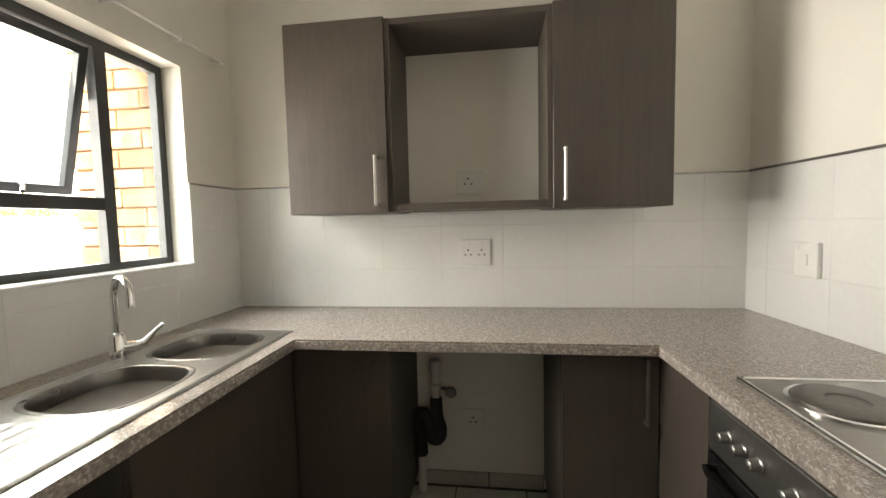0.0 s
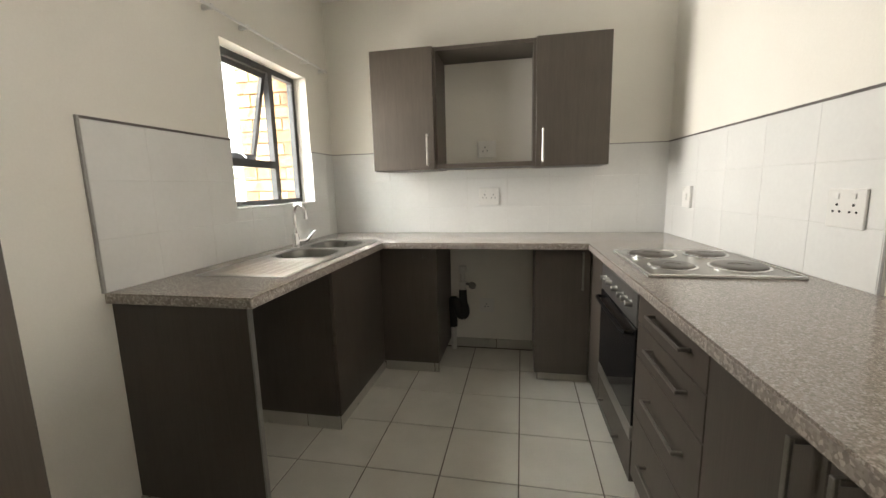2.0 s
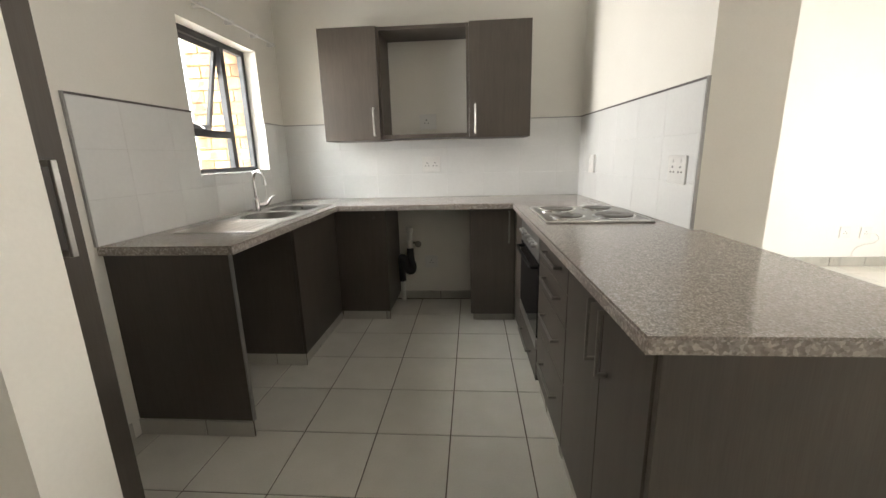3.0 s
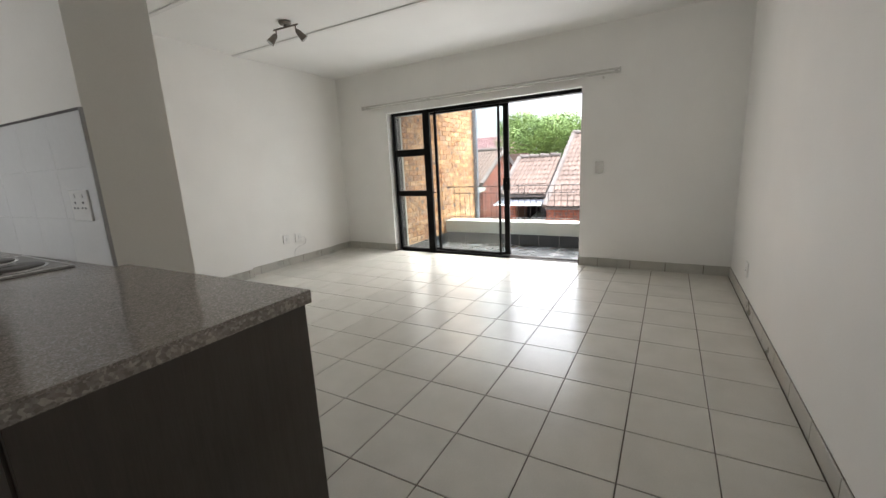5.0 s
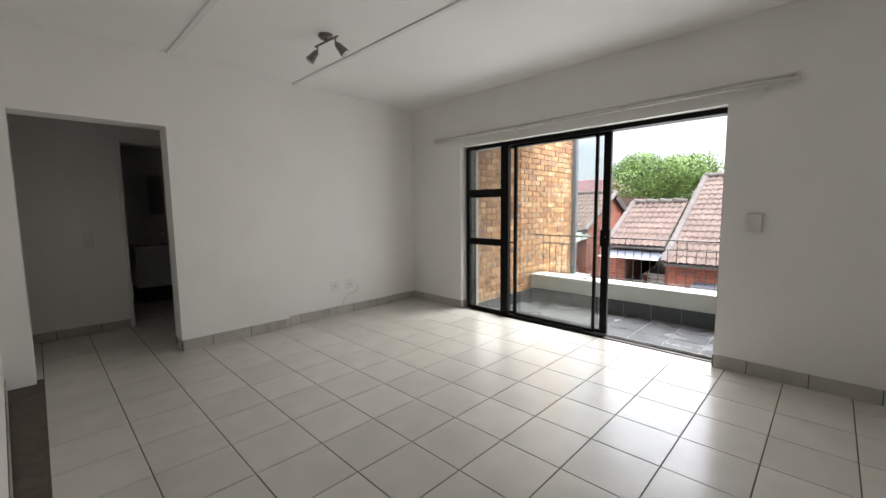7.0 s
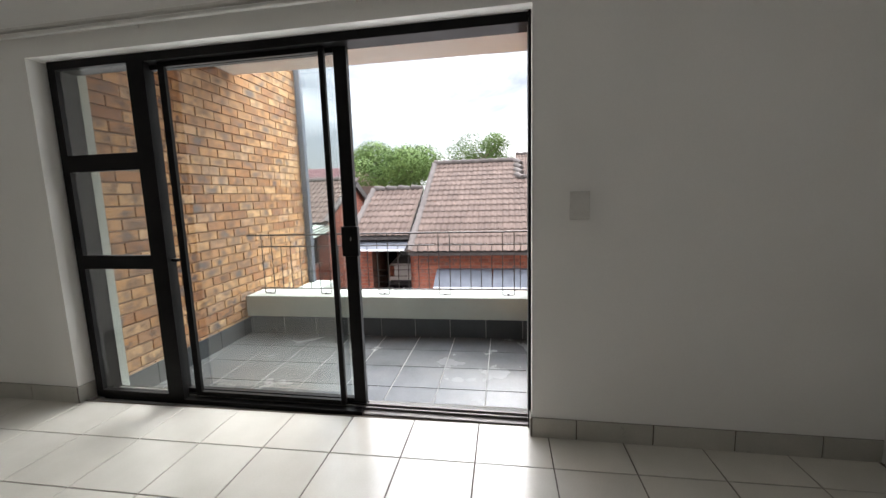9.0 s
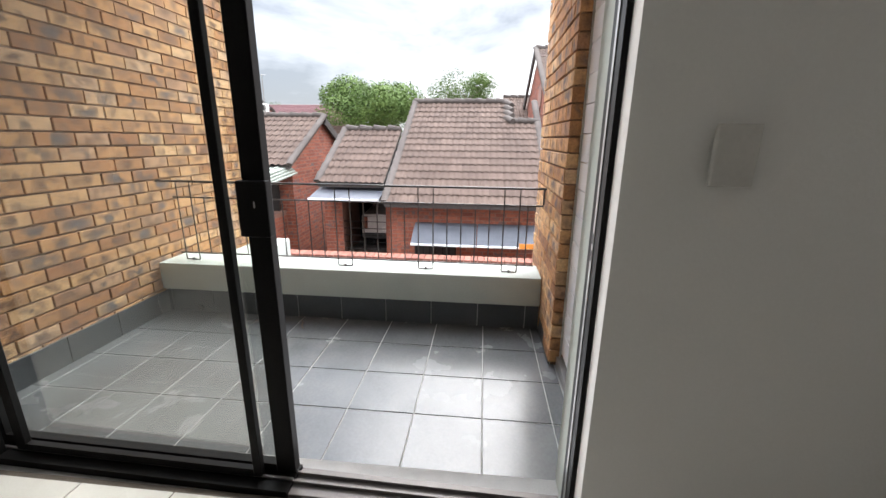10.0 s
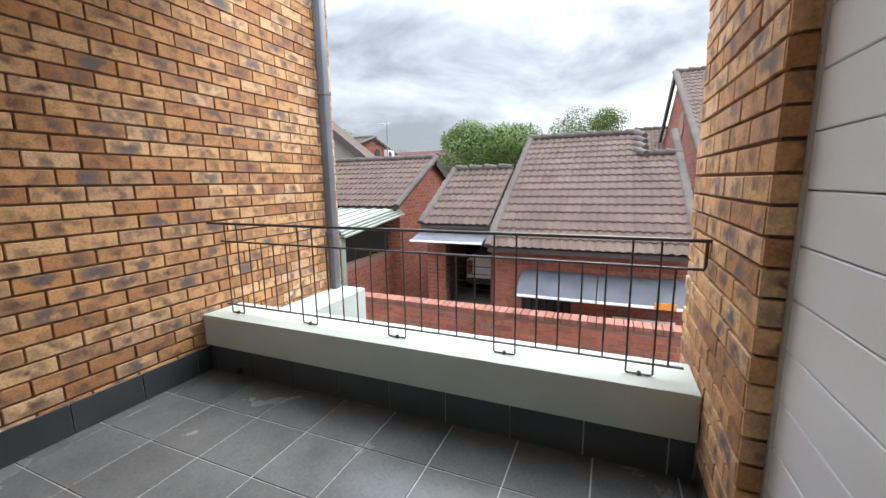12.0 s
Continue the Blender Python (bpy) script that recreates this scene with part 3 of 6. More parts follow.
def edge_strip(x0, y0, x1, y1):
    """The chipped laminate edge band along a front of the counter."""
    bm = boxed(min(x0, x1) - 0.0015, min(y0, y1) - 0.0015, 0.864, max(x0, x1) + 0.0015, max(y0, y1) + 0.0015, 0.8925, bev=0.001)
    for v in bm.verts:
        if v.co.x > 1.05 and v.co.y < 1.6:
            v.co.x += (1.6 - v.co.y) * 0.0183
    part("edge_band", bm, M_GRANEDGE, counter, "chipped speckled edge band")


edge_strip(-0.152, 0.326, -0.15, 1.599)
edge_strip(KX0 + 0.002, 0.325, -0.153, 0.327)
edge_strip(-0.146, 1.60, 1.096, 1.602)
edge_strip(1.10, -0.471, 1.102, 1.597)
edge_strip(1.104, -0.475, 1.761, -0.473)
edge_strip(1.763, -0.471, 1.765, 0.548)


BOWLS = ((1.155, 0.148), (1.505, 0.142))


def sink_deck():
    """Rolled steel deck with a ribbed drainer; open where the bowls sit."""
    x0, x1, y0, y1 = -0.625, -0.205, 0.61, 1.71
    nx, ny = 60, 156
    bm = bmesh.new()
    rows, keep = [], []
    for j in range(ny + 1):
        y = y0 + (y1 - y0) * j / ny
        row = []
        for i in range(nx + 1):
            x = x0 + (x1 - x0) * i / nx
            z = 0.905
            edge = min(x - x0, x1 - x, y - y0, y1 - y)
            z -= 0.003 * max(0, 1 - edge / 0.008)
            z += 0.002 * max(0, 1 - abs(edge - 0.014) / 0.01)
            if 0.65 < y < 0.96 and -0.58 < x < -0.25:
                f = min(1.0, min(y - 0.65, 0.96 - y, x + 0.58, -0.25 - x) / 0.02)
                z += f * (0.0022 * math.sin((x + 0.58) * 2 * math.pi / 0.047) - 0.003)
            row.append(bm.verts.new((x, y, z)))
        rows.append(row)
    for j in range(ny):
        for i in range(nx):
            quad = (rows[j][i].co, rows[j][i + 1].co, rows[j + 1][i + 1].co, rows[j + 1][i].co)
            if any((abs((q.x + 0.415) / 0.148) ** 3 + abs((q.y - cy) / hy) ** 3) < 1.12 for cy, hy in BOWLS for q in quad):
                continue
            bm.faces.new((rows[j][i], rows[j][i + 1], rows[j + 1][i + 1], rows[j + 1][i]))
    return bm


def sink_bowl(cy, hy):
    """A pressed bowl in rings, with a rolled rim that overlaps the deck."""
    bm = bmesh.new()
    n = 72
    rings = []
    for f, z in ((1.10, 0.9045), (1.085, 0.9062), (1.03, 0.9066), (0.995, 0.9045), (0.975, 0.896), (0.958, 0.86), (0.942, 0.82), (0.925, 0.795), (0.895, 0.778), (0.85, 0.767), (0.79, 0.761), (0.70, 0.758), (0.35, 0.756), (0.05, 0.7555)):
        ring = []
        for k in range(n):
            a = 2 * math.pi * k / n
            c0, s0 = math.cos(a), math.sin(a)
            r = (abs(c0) ** 3 + abs(s0) ** 3) ** (-1 / 3)
            ring.append(bm.verts.new((-0.415 + 0.148 * f * r * c0, cy + hy * f * r * s0, z)))
        rings.append(ring)
    for a, b in zip(rings, rings[1:]):
        for k in range(n):
            bm.faces.new((a[k], a[(k + 1) % n], b[(k + 1) % n], b[k]))
    bm.faces.new(rings[-1])
    return bm


sink = thing("kitchen_sink", (-0.415, 1.16, 0.90), "double bowl stainless steel drop-in sink with ribbed drainer", "sink")
part("deck", sink_deck(), M_STEEL, sink, smooth=True)
for cy, hy in BOWLS:
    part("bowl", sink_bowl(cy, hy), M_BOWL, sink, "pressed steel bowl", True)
for cy in (1.155, 1.505):
    part("drain", lathe(bmesh.new(), -0.415, cy, [(0.001, 0.757), (0.018, 0.757), (0.034, 0.7585), (0.038, 0.757), (0.038, 0.7555), (0.001, 0.7555)], 20), M_CHROME, sink, "chrome drain strainer", True)
tap = thing("tap", (-0.59, 1.335, 0.906), "chrome gooseneck mixer tap with a single lever", "tap")
tx, ty = -0.59, 1.335
bm = lathe(bmesh.new(), tx, ty, [(0.027, 0.904), (0.027, 0.912), (0.022, 0.914), (0.022, 0.985), (0.019, 0.99), (0.012, 0.994), (0.012, 1.0)], 20)
part("body", bm, M_CHROME, tap, smooth=True)
pts = [(tx, ty, 0.995), (tx, ty, 1.10)] + [(tx + 0.045 - 0.045 * math.cos(a), ty - 0.017 + 0.017 * math.cos(a), 1.115 + 0.05 * math.sin(a)) for a in [math.pi * k / 10 for k in range(0, 11)]] + [(tx + 0.09, ty - 0.034, 1.08)]
part("spout", tube(bmesh.new(), pts, [0.0105] * (len(pts) - 2) + [0.012, 0.012], 12), M_CHROME, tap, smooth=True)
bm = tube(bmesh.new(), [(tx, ty, 0.945), (tx + 0.03, ty + 0.035, 0.945)], 0.017, 14)
tube(bm, [(tx + 0.028, ty + 0.033, 0.945), (tx + 0.045, ty + 0.05, 0.95), (tx + 0.065, ty + 0.075, 0.985), (tx + 0.078, ty + 0.09, 1.0)], [0.014, 0.011, 0.007, 0.006], 10)
part("lever", bm, M_CHROME, tap, smooth=True)

hob = thing("hob", (1.425, 1.03, 0.90), "stainless steel electric hob with four solid plates", "hob")
bm = boxed(1.17, 0.745, 0.899, 1.68, 1.32, 0.908, bev=0.004, seg=2)
part("tray", bm, M_STEEL, hob, smooth=True)
rim = bmesh.new()
for a in ((1.172, 0.747, 1.182, 1.318), (1.668, 0.747, 1.678, 1.318), (1.182, 0.747, 1.668, 0.757), (1.182, 1.308, 1.668, 1.318)):
    box(rim, a[0], a[1], 0.906, a[2], a[3], 0.9115, bev=0.002)
part("rim", rim, M_CHROME, hob, "bright raised rim")
for px_, py_, r in ((1.305, 1.17, 0.09), (1.535, 1.185, 0.076), (1.305, 0.905, 0.076), (1.54, 0.905, 0.09)):
    p = part("hotplate", lathe(bmesh.new(), px_, py_, [(r + 0.012, 0.906), (r + 0.011, 0.9125), (r + 0.002, 0.9135), (r + 0.001, 0.919), (r - 0.004, 0.922), (r * 0.42, 0.921), (r * 0.40, 0.9185), (0.002, 0.9185)], 36), M_PLATE, hob, "round dark cast hotplate", True)
    part("trim_ring", lathe(bmesh.new(), px_, py_, [(r + 0.014, 0.9075), (r + 0.0135, 0.9135), (r + 0.0045, 0.915), (r + 0.004, 0.909), (r + 0.013, 0.9075)], 36), M_CHROME, p, "bright steel ring", True)


def cabinet(name, x0, y0, z0, x1, y1, z1, label, open_side=None):
    c = thing(name, ((x0 + x1) / 2, (y0 + y1) / 2, z0), label, "cabinet")
    part("body", boxed(x0, y0, z0, x1, y1, z1, bev=0.0015), M_WOOD, c)
    return c


# left run
c = thing("end_panel", (-0.45, 0.36, 0.09), "dark brown laminate end panel under the counter", "panel")
part("board", boxed(KX0, 0.345, 0.078, -0.185, 0.363, 0.862, bev=0.001), M_WOOD, c)
part("edging", boxed(-0.185, 0.3445, 0.078, -0.178, 0.3635, 0.862), M_TRIM, c, "grey edging strip")
c = cabinet("sink_cabinet", KX0, 0.97, 0.078, -0.21, 1.655, 0.862, "dark brown laminate sink cabinet with plain doors")
part("door", boxed(-0.209, 0.972, 0.08, -0.191, 1.655, 0.858, bev=0.001), M_WOOD, c)
c = cabinet("corner_cabinet", KX0, 1.6775, 0.078, 0.185, KY1, 0.862, "dark brown laminate corner base cabinet")
part("door", boxed(-0.189, 1.659, 0.08, 0.184, 1.677, 0.858, bev=0.001), M_WOOD, c)
part("knob", lathe(bmesh.new(), 0.10, 1.652, [(0.006, 0.80), (0.009, 0.803), (0.009, 0.809), (0.006, 0.812)], 12), M_WOOD, c, "small dark cap")
c = cabinet("base_cabinet", 0.80, 1.6775, 0.06, 1.128, KY1, 0.862, "narrow dark brown base cabinet with a bar handle")
d = part("door", boxed(0.803, 1.659, 0.062, 1.125, 1.677, 0.858, bev=0.001), M_WOOD, c)
bar_handle(d, "z", 0.61, 0.84, 1.078, (1, 1.659, -1), material=M_HANDLED, label="satin nickel bar handle, colour darkened for shadow")
# right run
c = thing("filler_panel", (1.14, 1.51, 0.1), "grey-brown laminate filler panel beside the oven", "panel")
part("board", boxed(1.13, 1.365, 0.05, 1.148, 1.659, 0.862, bev=0.001), M_WOOD, c)
c = thing("oven", (1.43, 1.06, 0.2), "built-in steel oven with black glass door and knobs", "oven")
part("body", boxed(1.155, 0.765, 0.21, 1.72, 1.355, 0.855), M_BLACK, c)
part("control_panel", boxed(1.128, 0.757, 0.70, 1.154, 1.361, 0.832, bev=0.003), M_STEEL, c)
part("filler_strip", boxed(1.132, 0.757, 0.834, 1.15, 1.361, 0.861), M_WOOD, c, "grey-brown strip above the oven")
od = part("oven_door", boxed(1.126, 0.757, 0.295, 1.154, 1.361, 0.693, bev=0.003), M_OVENGLASS, c, "black glass oven door")
part("door_trim", boxed(1.1235, 0.757, 0.235, 1.154, 1.361, 0.292, bev=0.003), M_STEEL, od, "steel lower trim")
part("door_handle", tube(bmesh.new(), [(1.126, 0.80, 0.665), (1.10, 0.80, 0.668), (1.092, 0.83, 0.668), (1.092, 1.29, 0.668), (1.10, 1.32, 0.668), (1.126, 1.32, 0.665)], 0.009, 8), M_BLACK, od, "black bar handle", True)
for ky in (0.83, 0.895, 0.955, 1.06, 1.16, 1.215, 1.27):
    bm = lathe(bmesh.new(), 0, 0, [(0.016, 0), (0.016, 0.004), (0.0135, 0.006), (0.0125, 0.026), (0.010, 0.028)], 16)
    kb = part("knob", turned(bm, pose(1.128, ky, 0.775, 0, -90, 0)), M_STEEL, c, "steel control knob", True)
d = part("drawer", boxed(1.13, 0.757, 0.055, 1.148, 1.361, 0.23, bev=0.001), M_WOOD, c, "grey-brown drawer front")
bar_handle(d, "y", 0.93, 1.25, 0.135, (0, 1.13, -1), material=M_HANDLED, label="satin nickel bar handle, colour darkened for shadow")
c = cabinet("drawer_unit", 1.15, 0.20, 0.10, KX1, 0.745, 0.862, "grey-brown laminate unit with four drawers")
for za, zb, zh in ((0.735, 0.858, 0.805), (0.605, 0.731, 0.685), (0.375, 0.601, 0.505), (0.103, 0.371, 0.255)):
    d = part("drawer", boxed(1.13, 0.203, za, 1.149, 0.742, zb, bev=0.0015), M_WOOD, c)
    bar_handle(d, "y", 0.30, 0.58, zh, (0, 1.13, -1), material=M_HANDLED, label="satin nickel bar handle, colour darkened for shadow")
c = cabinet("peninsula_cabinet", 1.15, -0.45, 0.10, 1.714, 0.199, 0.862, "grey-brown laminate two-door cabinet ending the peninsula")
for ya, yb, yh in ((-0.165, 0.198, -0.125), (-0.449, -0.168, -0.215)):
    d = part("door", boxed(1.13, ya, 0.103, 1.149, yb, 0.858, bev=0.0015), M_WOOD, c)
    bar_handle(d, "z", 0.66, 0.845, yh, (0, 1.13, -1), material=M_HANDLED, label="satin nickel bar handle, colour darkened for shadow")
c = thing("peninsula_end_panel", (1.45, -0.46, 0.07), "grey-brown laminate end panel of the peninsula", "panel")
part("board", boxed(1.135, -0.469, 0.072, 1.756, -0.451, 0.862, bev=0.001), M_WOOD, c)
c = thing("peninsula_back_panel", (1.72, 0.07, 0.07), "dark brown laminate back panel of the peninsula", "panel")
part("board", boxed(1.7145, -0.4505, 0.072, 1.755, 0.553, 0.862, bev=0.001), M_WOOD, c)

RUN = Matrix.Translation((1.10, 1.60, 0)) @ Matrix.Rotation(radians(1.05), 4, 'Z') @ Matrix.Translation((-1.10, -1.60, 0))


def in_run(ob):
    """The hob run widens a little towards the living room."""
    ob.matrix_basis = RUN @ ob.matrix_basis
    return ob


for name in ("filler_panel", "oven", "drawer_unit", "peninsula_cabinet", "peninsula_end_panel", "peninsula_back_panel"):
    in_run(bpy.data.objects[name])

# upper units
for x0, x1, xh in ((-0.272, 0.152, 0.108), (0.802, 1.238, 0.845)):
    c = thing("wall_cabinet", ((x0 + x1) / 2, 2.0, 1.356), "dark brown laminate wall cabinet with a bar handle", "cabinet", "wall cabinets")
    part("body", boxed(x0, 1.862, 1.356, x1, KY1 - 0.001, 2.128, bev=0.001), M_WOOD, c)
    d = part("door", boxed(x0 + 0.001, 1.842, 1.357, x1 - 0.001, 1.8605, 2.127, bev=0.0015), M_WOOD, c)
    bar_handle(d, "z", 1.385, 1.585, xh, (1, 1.842, -1))
c = thing("open_wall_unit", (0.477, 2.0, 1.356), "open dark brown wall unit without a back panel", "shelf")
part("side_panel", boxed(0.153, 1.852, 1.358, 0.171, KY1 - 0.001, 2.122), M_WOOD, c)
part("side_panel", boxed(0.783, 1.852, 1.358, 0.801, KY1 - 0.001, 2.122), M_WOOD, c)
part("top", boxed(0.1715, 1.853, 2.098, 0.7825, KY1 - 0.001, 2.121), M_WOOD, c)
part("bottom", boxed(0.1715, 1.853, 1.362, 0.7825, KY1 - 0.001, 1.392), M_WOOD, c)
c = thing("tall_cupboard", (-0.42, -0.45, 0), "tall dark brown cupboard with a long bar handle", "cupboard")
part("body", boxed(KX0, -0.60, 0.02, -0.131, -0.298, 2.2), M_WOOD, c)
d = part("door", boxed(-0.130, -0.60, 0.03, -0.112, -0.299, 2.19, bev=0.0015), M_WOOD, c)
bar_handle(d, "z", 1.03, 1.245, -0.36, (0, -0.112, 1), depth=0.035, w=0.014)
structure("wall_stub", slab("y", -0.72, -0.602, KX0, 0.165, 0, CEIL), M_CREAM, "short white wall beside the tall cupboard", "wall")


def socket_plate(at, normal, wide, high, holes, label, category="socket", depth=0.009):
    """A wall plate with pin holes; normal: 'x+', 'x-', 'y+', 'y-'."""
    turn = {"y-": 0, "x+": 90, "y+": 180, "x-": -90}[normal]
    m = pose(*at, 0, 0, turn)
    ob = new("wall_socket" if category == "socket" else "light_switch")
    ob.matrix_world = m
    tagged(ob, label, category)

    def put(name, bm, material, lab=""):
        o = new(name, mesh_from(bm, name, material))
        o.parent = ob
        if lab:
            o["label"] = lab
        return o
    put("plate", boxed(-wide / 2, -depth, -high / 2, wide / 2, 0, high / 2, bev=0.003, seg=2), M_PLASTIC)
    for hx, hz, r in holes:
        bm = lathe(bmesh.new(), 0, 0, [(r, 0), (r, 0.002)], 10)
        put("pin_hole", turned(bm, pose(hx, -depth + 0.0005, hz, 90, 0, 0)), M_HOLE)
    return ob, put


def double_socket(at, normal, label):
    hs = []
    for s in (-0.032, 0.032):
        hs += [(s, 0.012, 0.0045), (s - 0.013, -0.010, 0.004), (s + 0.013, -0.010, 0.004)]
    ob, put = socket_plate(at, normal, 0.145, 0.125, hs, label)
    for s in (-0.032, 0.032):
        put("rocker", boxed(s - 0.008, -0.0125, 0.030, s + 0.008, -0.0085, 0.048, bev=0.0015), M_PLASTIC)
    return ob


double_socket((0.483, KY1 - 0.008, 1.165), "y-", "white double wall socket on the tiled splashback")
skewed(double_socket((KX1 - 0.008, 0.70, 1.145), "x-", "white double wall socket on the tiled hob wall"))
ob, put = socket_plate((0.468, KY1, 1.50), "y-", 0.135, 0.115, [(-0.012, 0.014, 0.005), (-0.027, -0.010, 0.0045), (0.004, -0.010, 0.0045)], "white single wall socket inside the open unit")
put("rocker", boxed(0.03, -0.0125, -0.006, 0.05, -0.0085, 0.004, bev=0.001), M_PLASTIC)
socket_plate((0.46, KY1, 0.34), "y-", 0.11, 0.11, [(0, 0.012, 0.0045), (-0.013, -0.010, 0.004), (0.013, -0.010, 0.004)], "white single wall socket under the counter")
ob, put = socket_plate((KX1 - 0.008, 1.82, 1.15), "x-", 0.10, 0.125, [], "white isolator switch on the tiled hob wall", "switch", 0.016)
skewed(ob)
put("rocker", boxed(-0.012, -0.021, -0.02, 0.012, -0.0155, 0.02, bev=0.002), M_PLASTIC)

# waste pipe and hose in the open bay
c = thing("waste_pipe", (0.27, 2.1, 0.0), "grey standpipe with black trap hose under the counter", "pipe")
part("riser", tube(bmesh.new(), [(0.285, 2.11, 0.44), (0.285, 2.11, 0.63)], 0.021, 14), M_PVC, c, smooth=True)
bm = lathe(bmesh.new(), 0.285, 2.11, [(0.024, 0.60), (0.031, 0.605), (0.031, 0.65), (0.024, 0.655)], 16)
part("collar", bm, M_PVC, c, smooth=True)
bm = lathe(bmesh.new(), 0.285, 2.11, [(0.021, 0.50), (0.029, 0.503), (0.029, 0.535), (0.021, 0.54)], 16)
part("collar", bm, M_PVC, c, smooth=True)
part("floor_pipe", tube(bmesh.new(), [(0.21, 2.11, 0.0), (0.21, 2.11, 0.2)], 0.021, 14), M_PVC, c, smooth=True)
hose = smooth_path([(0.285, 2.11, 0.47), (0.288, 2.10, 0.38), (0.302, 2.10, 0.32), (0.295, 2.09, 0.282), (0.268, 2.09, 0.285), (0.248, 2.09, 0.335), (0.228, 2.09, 0.385), (0.204, 2.09, 0.38), (0.198, 2.10, 0.33), (0.206, 2.11, 0.26), (0.21, 2.11, 0.18)])
part("hose", tube(bmesh.new(), hose, [0.028 + 0.008 * math.sin(math.pi * k / (len(hose) - 1)) + 0.0018 * (k % 2) for k in range(len(hose))], 14), M_RUBBER, c, "black ribbed rubber hose", True)
part("valve", tube(bmesh.new(), [(0.30, 2.11, 0.52), (0.345, 2.10, 0.52), (0.36, 2.08, 0.515)], [0.012, 0.012, 0.016], 12), M_CHROME, c, "chrome stop valve", True)
part("valve_knob", turned(lathe(bmesh.new(), 0, 0, [(0.012, 0), (0.026, 0.002), (0.028, 0.010), (0.022, 0.018), (0.004, 0.020)], 18), pose(0.362, 2.075, 0.515, 90, 0, 0)), M_HANDLED, c, "round tarnished knob", True)

# window in the kitchen
win = thing("window_1", (-0.82, 1.44, 1.155), "dark steel-framed kitchen window with an open top-hung sash", "window")
win["kind"] = "structure"
WX0, WX1 = -0.86, -0.825
WMY, WTZ = 1.565, 1.405
fr = bmesh.new()
box(fr, WX0, WIN[0], WIN[2], WX1, WIN[0] + 0.035, WIN[3]); box(fr, WX0, WIN[1] - 0.035, WIN[2], WX1, WIN[1], WIN[3])
box(fr, WX0, WIN[0] + 0.035, WIN[2], WX1, WIN[1] - 0.035, WIN[2] + 0.035); box(fr, WX0, WIN[0] + 0.035, WIN[3] - 0.035, WX1, WIN[1] - 0.035, WIN[3])
part("window_frame", fr, M_STEELWIN, win)
part("mullion", boxed(WX0 + 0.001, WMY - 0.022, WIN[2] + 0.034, WX1 + 0.003, WMY + 0.022, WIN[3] - 0.034), M_STEELWIN, win)
part("transom", boxed(WX0 + 0.001, WIN[0] + 0.034, WTZ - 0.022, WX1 + 0.002, WMY - 0.0215, WTZ + 0.022), M_STEELWIN, win)
gl = part("pane", boxed(-0.845, WMY + 0.02, WIN[2] + 0.03, -0.841, WIN[1] - 0.03, WIN[3] - 0.03), M_GLASS, win)
gl.visible_shadow = False
gl = part("pane", boxed(-0.845, WIN[0] + 0.03, WIN[2] + 0.03, -0.841, WMY - 0.02, WTZ - 0.018), M_GLASS, win)
gl.visible_shadow = False
sy0, sy1, sz0, sz1 = WIN[0] + 0.04, WMY - 0.026, WTZ + 0.026, WIN[3] - 0.04
hh = sz1 - sz0
sash = bmesh.new()
box(sash, -0.012, sy0, -hh, 0.012, sy0 + 0.03, 0); box(sash, -0.012, sy1 - 0.03, -hh, 0.012, sy1, 0)
box(sash, -0.012, sy0 + 0.03, -hh, 0.012, sy1 - 0.03, -hh + 0.03); box(sash, -0.012, sy0 + 0.03, -0.03, 0.012, sy1 - 0.03, 0)
open_m = pose(-0.845, 0, sz1, 0, 13, 0)
sh = part("sash", turned(sash, open_m), M_STEELWIN, win, "sash pushed open outwards")
gl = part("glass", turned(boxed(-0.002, sy0 + 0.028, -hh + 0.028, 0.002, sy1 - 0.028, -0.028), open_m), M_GLASS, sh)
gl.visible_shadow = False
part("stay", tube(bmesh.new(), [(-0.835, 1.30, WTZ + 0.03), (-0.90, 1.35, WTZ + 0.055), (-1.0, 1.40, WTZ + 0.085)], 0.006, 6), M_STEELWIN, win, "dark window stay arm")
part("window_sill", boxed(-0.86, WIN[0], WIN[2] - 0.004, KX0 + 0.012, WIN[1], WIN[2] + 0.008, bev=0.003), M_CERAMIC, win, "white tiled sill")
c = thing("curtain_rail", (-0.70, 1.5, 2.08), "thin white curtain rail on wall brackets over the window", "curtain rail")
part("rail", tube(bmesh.new(), [(-0.685, 0.86, 2.085), (-0.685, 1.5, 2.085), (-0.685, 2.06, 2.088)], 0.007, 8), M_PLASTIC, c, smooth=True)
for by in (0.95, 1.2, 1.5, 1.8, 2.03):
    part("bracket", boxed(KX0, by - 0.008, 2.075, -0.677, by + 0.008, 2.098, bev=0.002), M_PLASTIC, c)

# ---- living room fittings ----
def single_socket(at, normal, label):
    return socket_plate(at, normal, 0.105, 0.12, [(0, 0.012, 0.0045), (-0.013, -0.010, 0.004), (0.013, -0.010, 0.004)], label)


single_socket((4.63, 3.13, 0.36), "y-", "white wall socket low on the living room wall")
single_socket((4.83, 3.13, 0.355), "y-", "white wall socket with a loose white cable")
single_socket((4.91, LY0, 0.30), "y+", "white wall socket low on the living room wall")
ob, put = socket_plate((5.807, -0.68, 1.135), "x-", 0.085, 0.125, [], "grey-white light switch beside the sliding door", "switch", 0.012)
ob.children[0].data.materials[0] = M_PVC
ob, put = socket_plate((2.56, 4.40, 0.97), "y-", 0.08, 0.16, [], "white switch plate on the passage wall", "switch")
c = thing("loose_cable", (4.9, 3.14, 0.25), "thin white cable hanging from the wall socket", "cable")
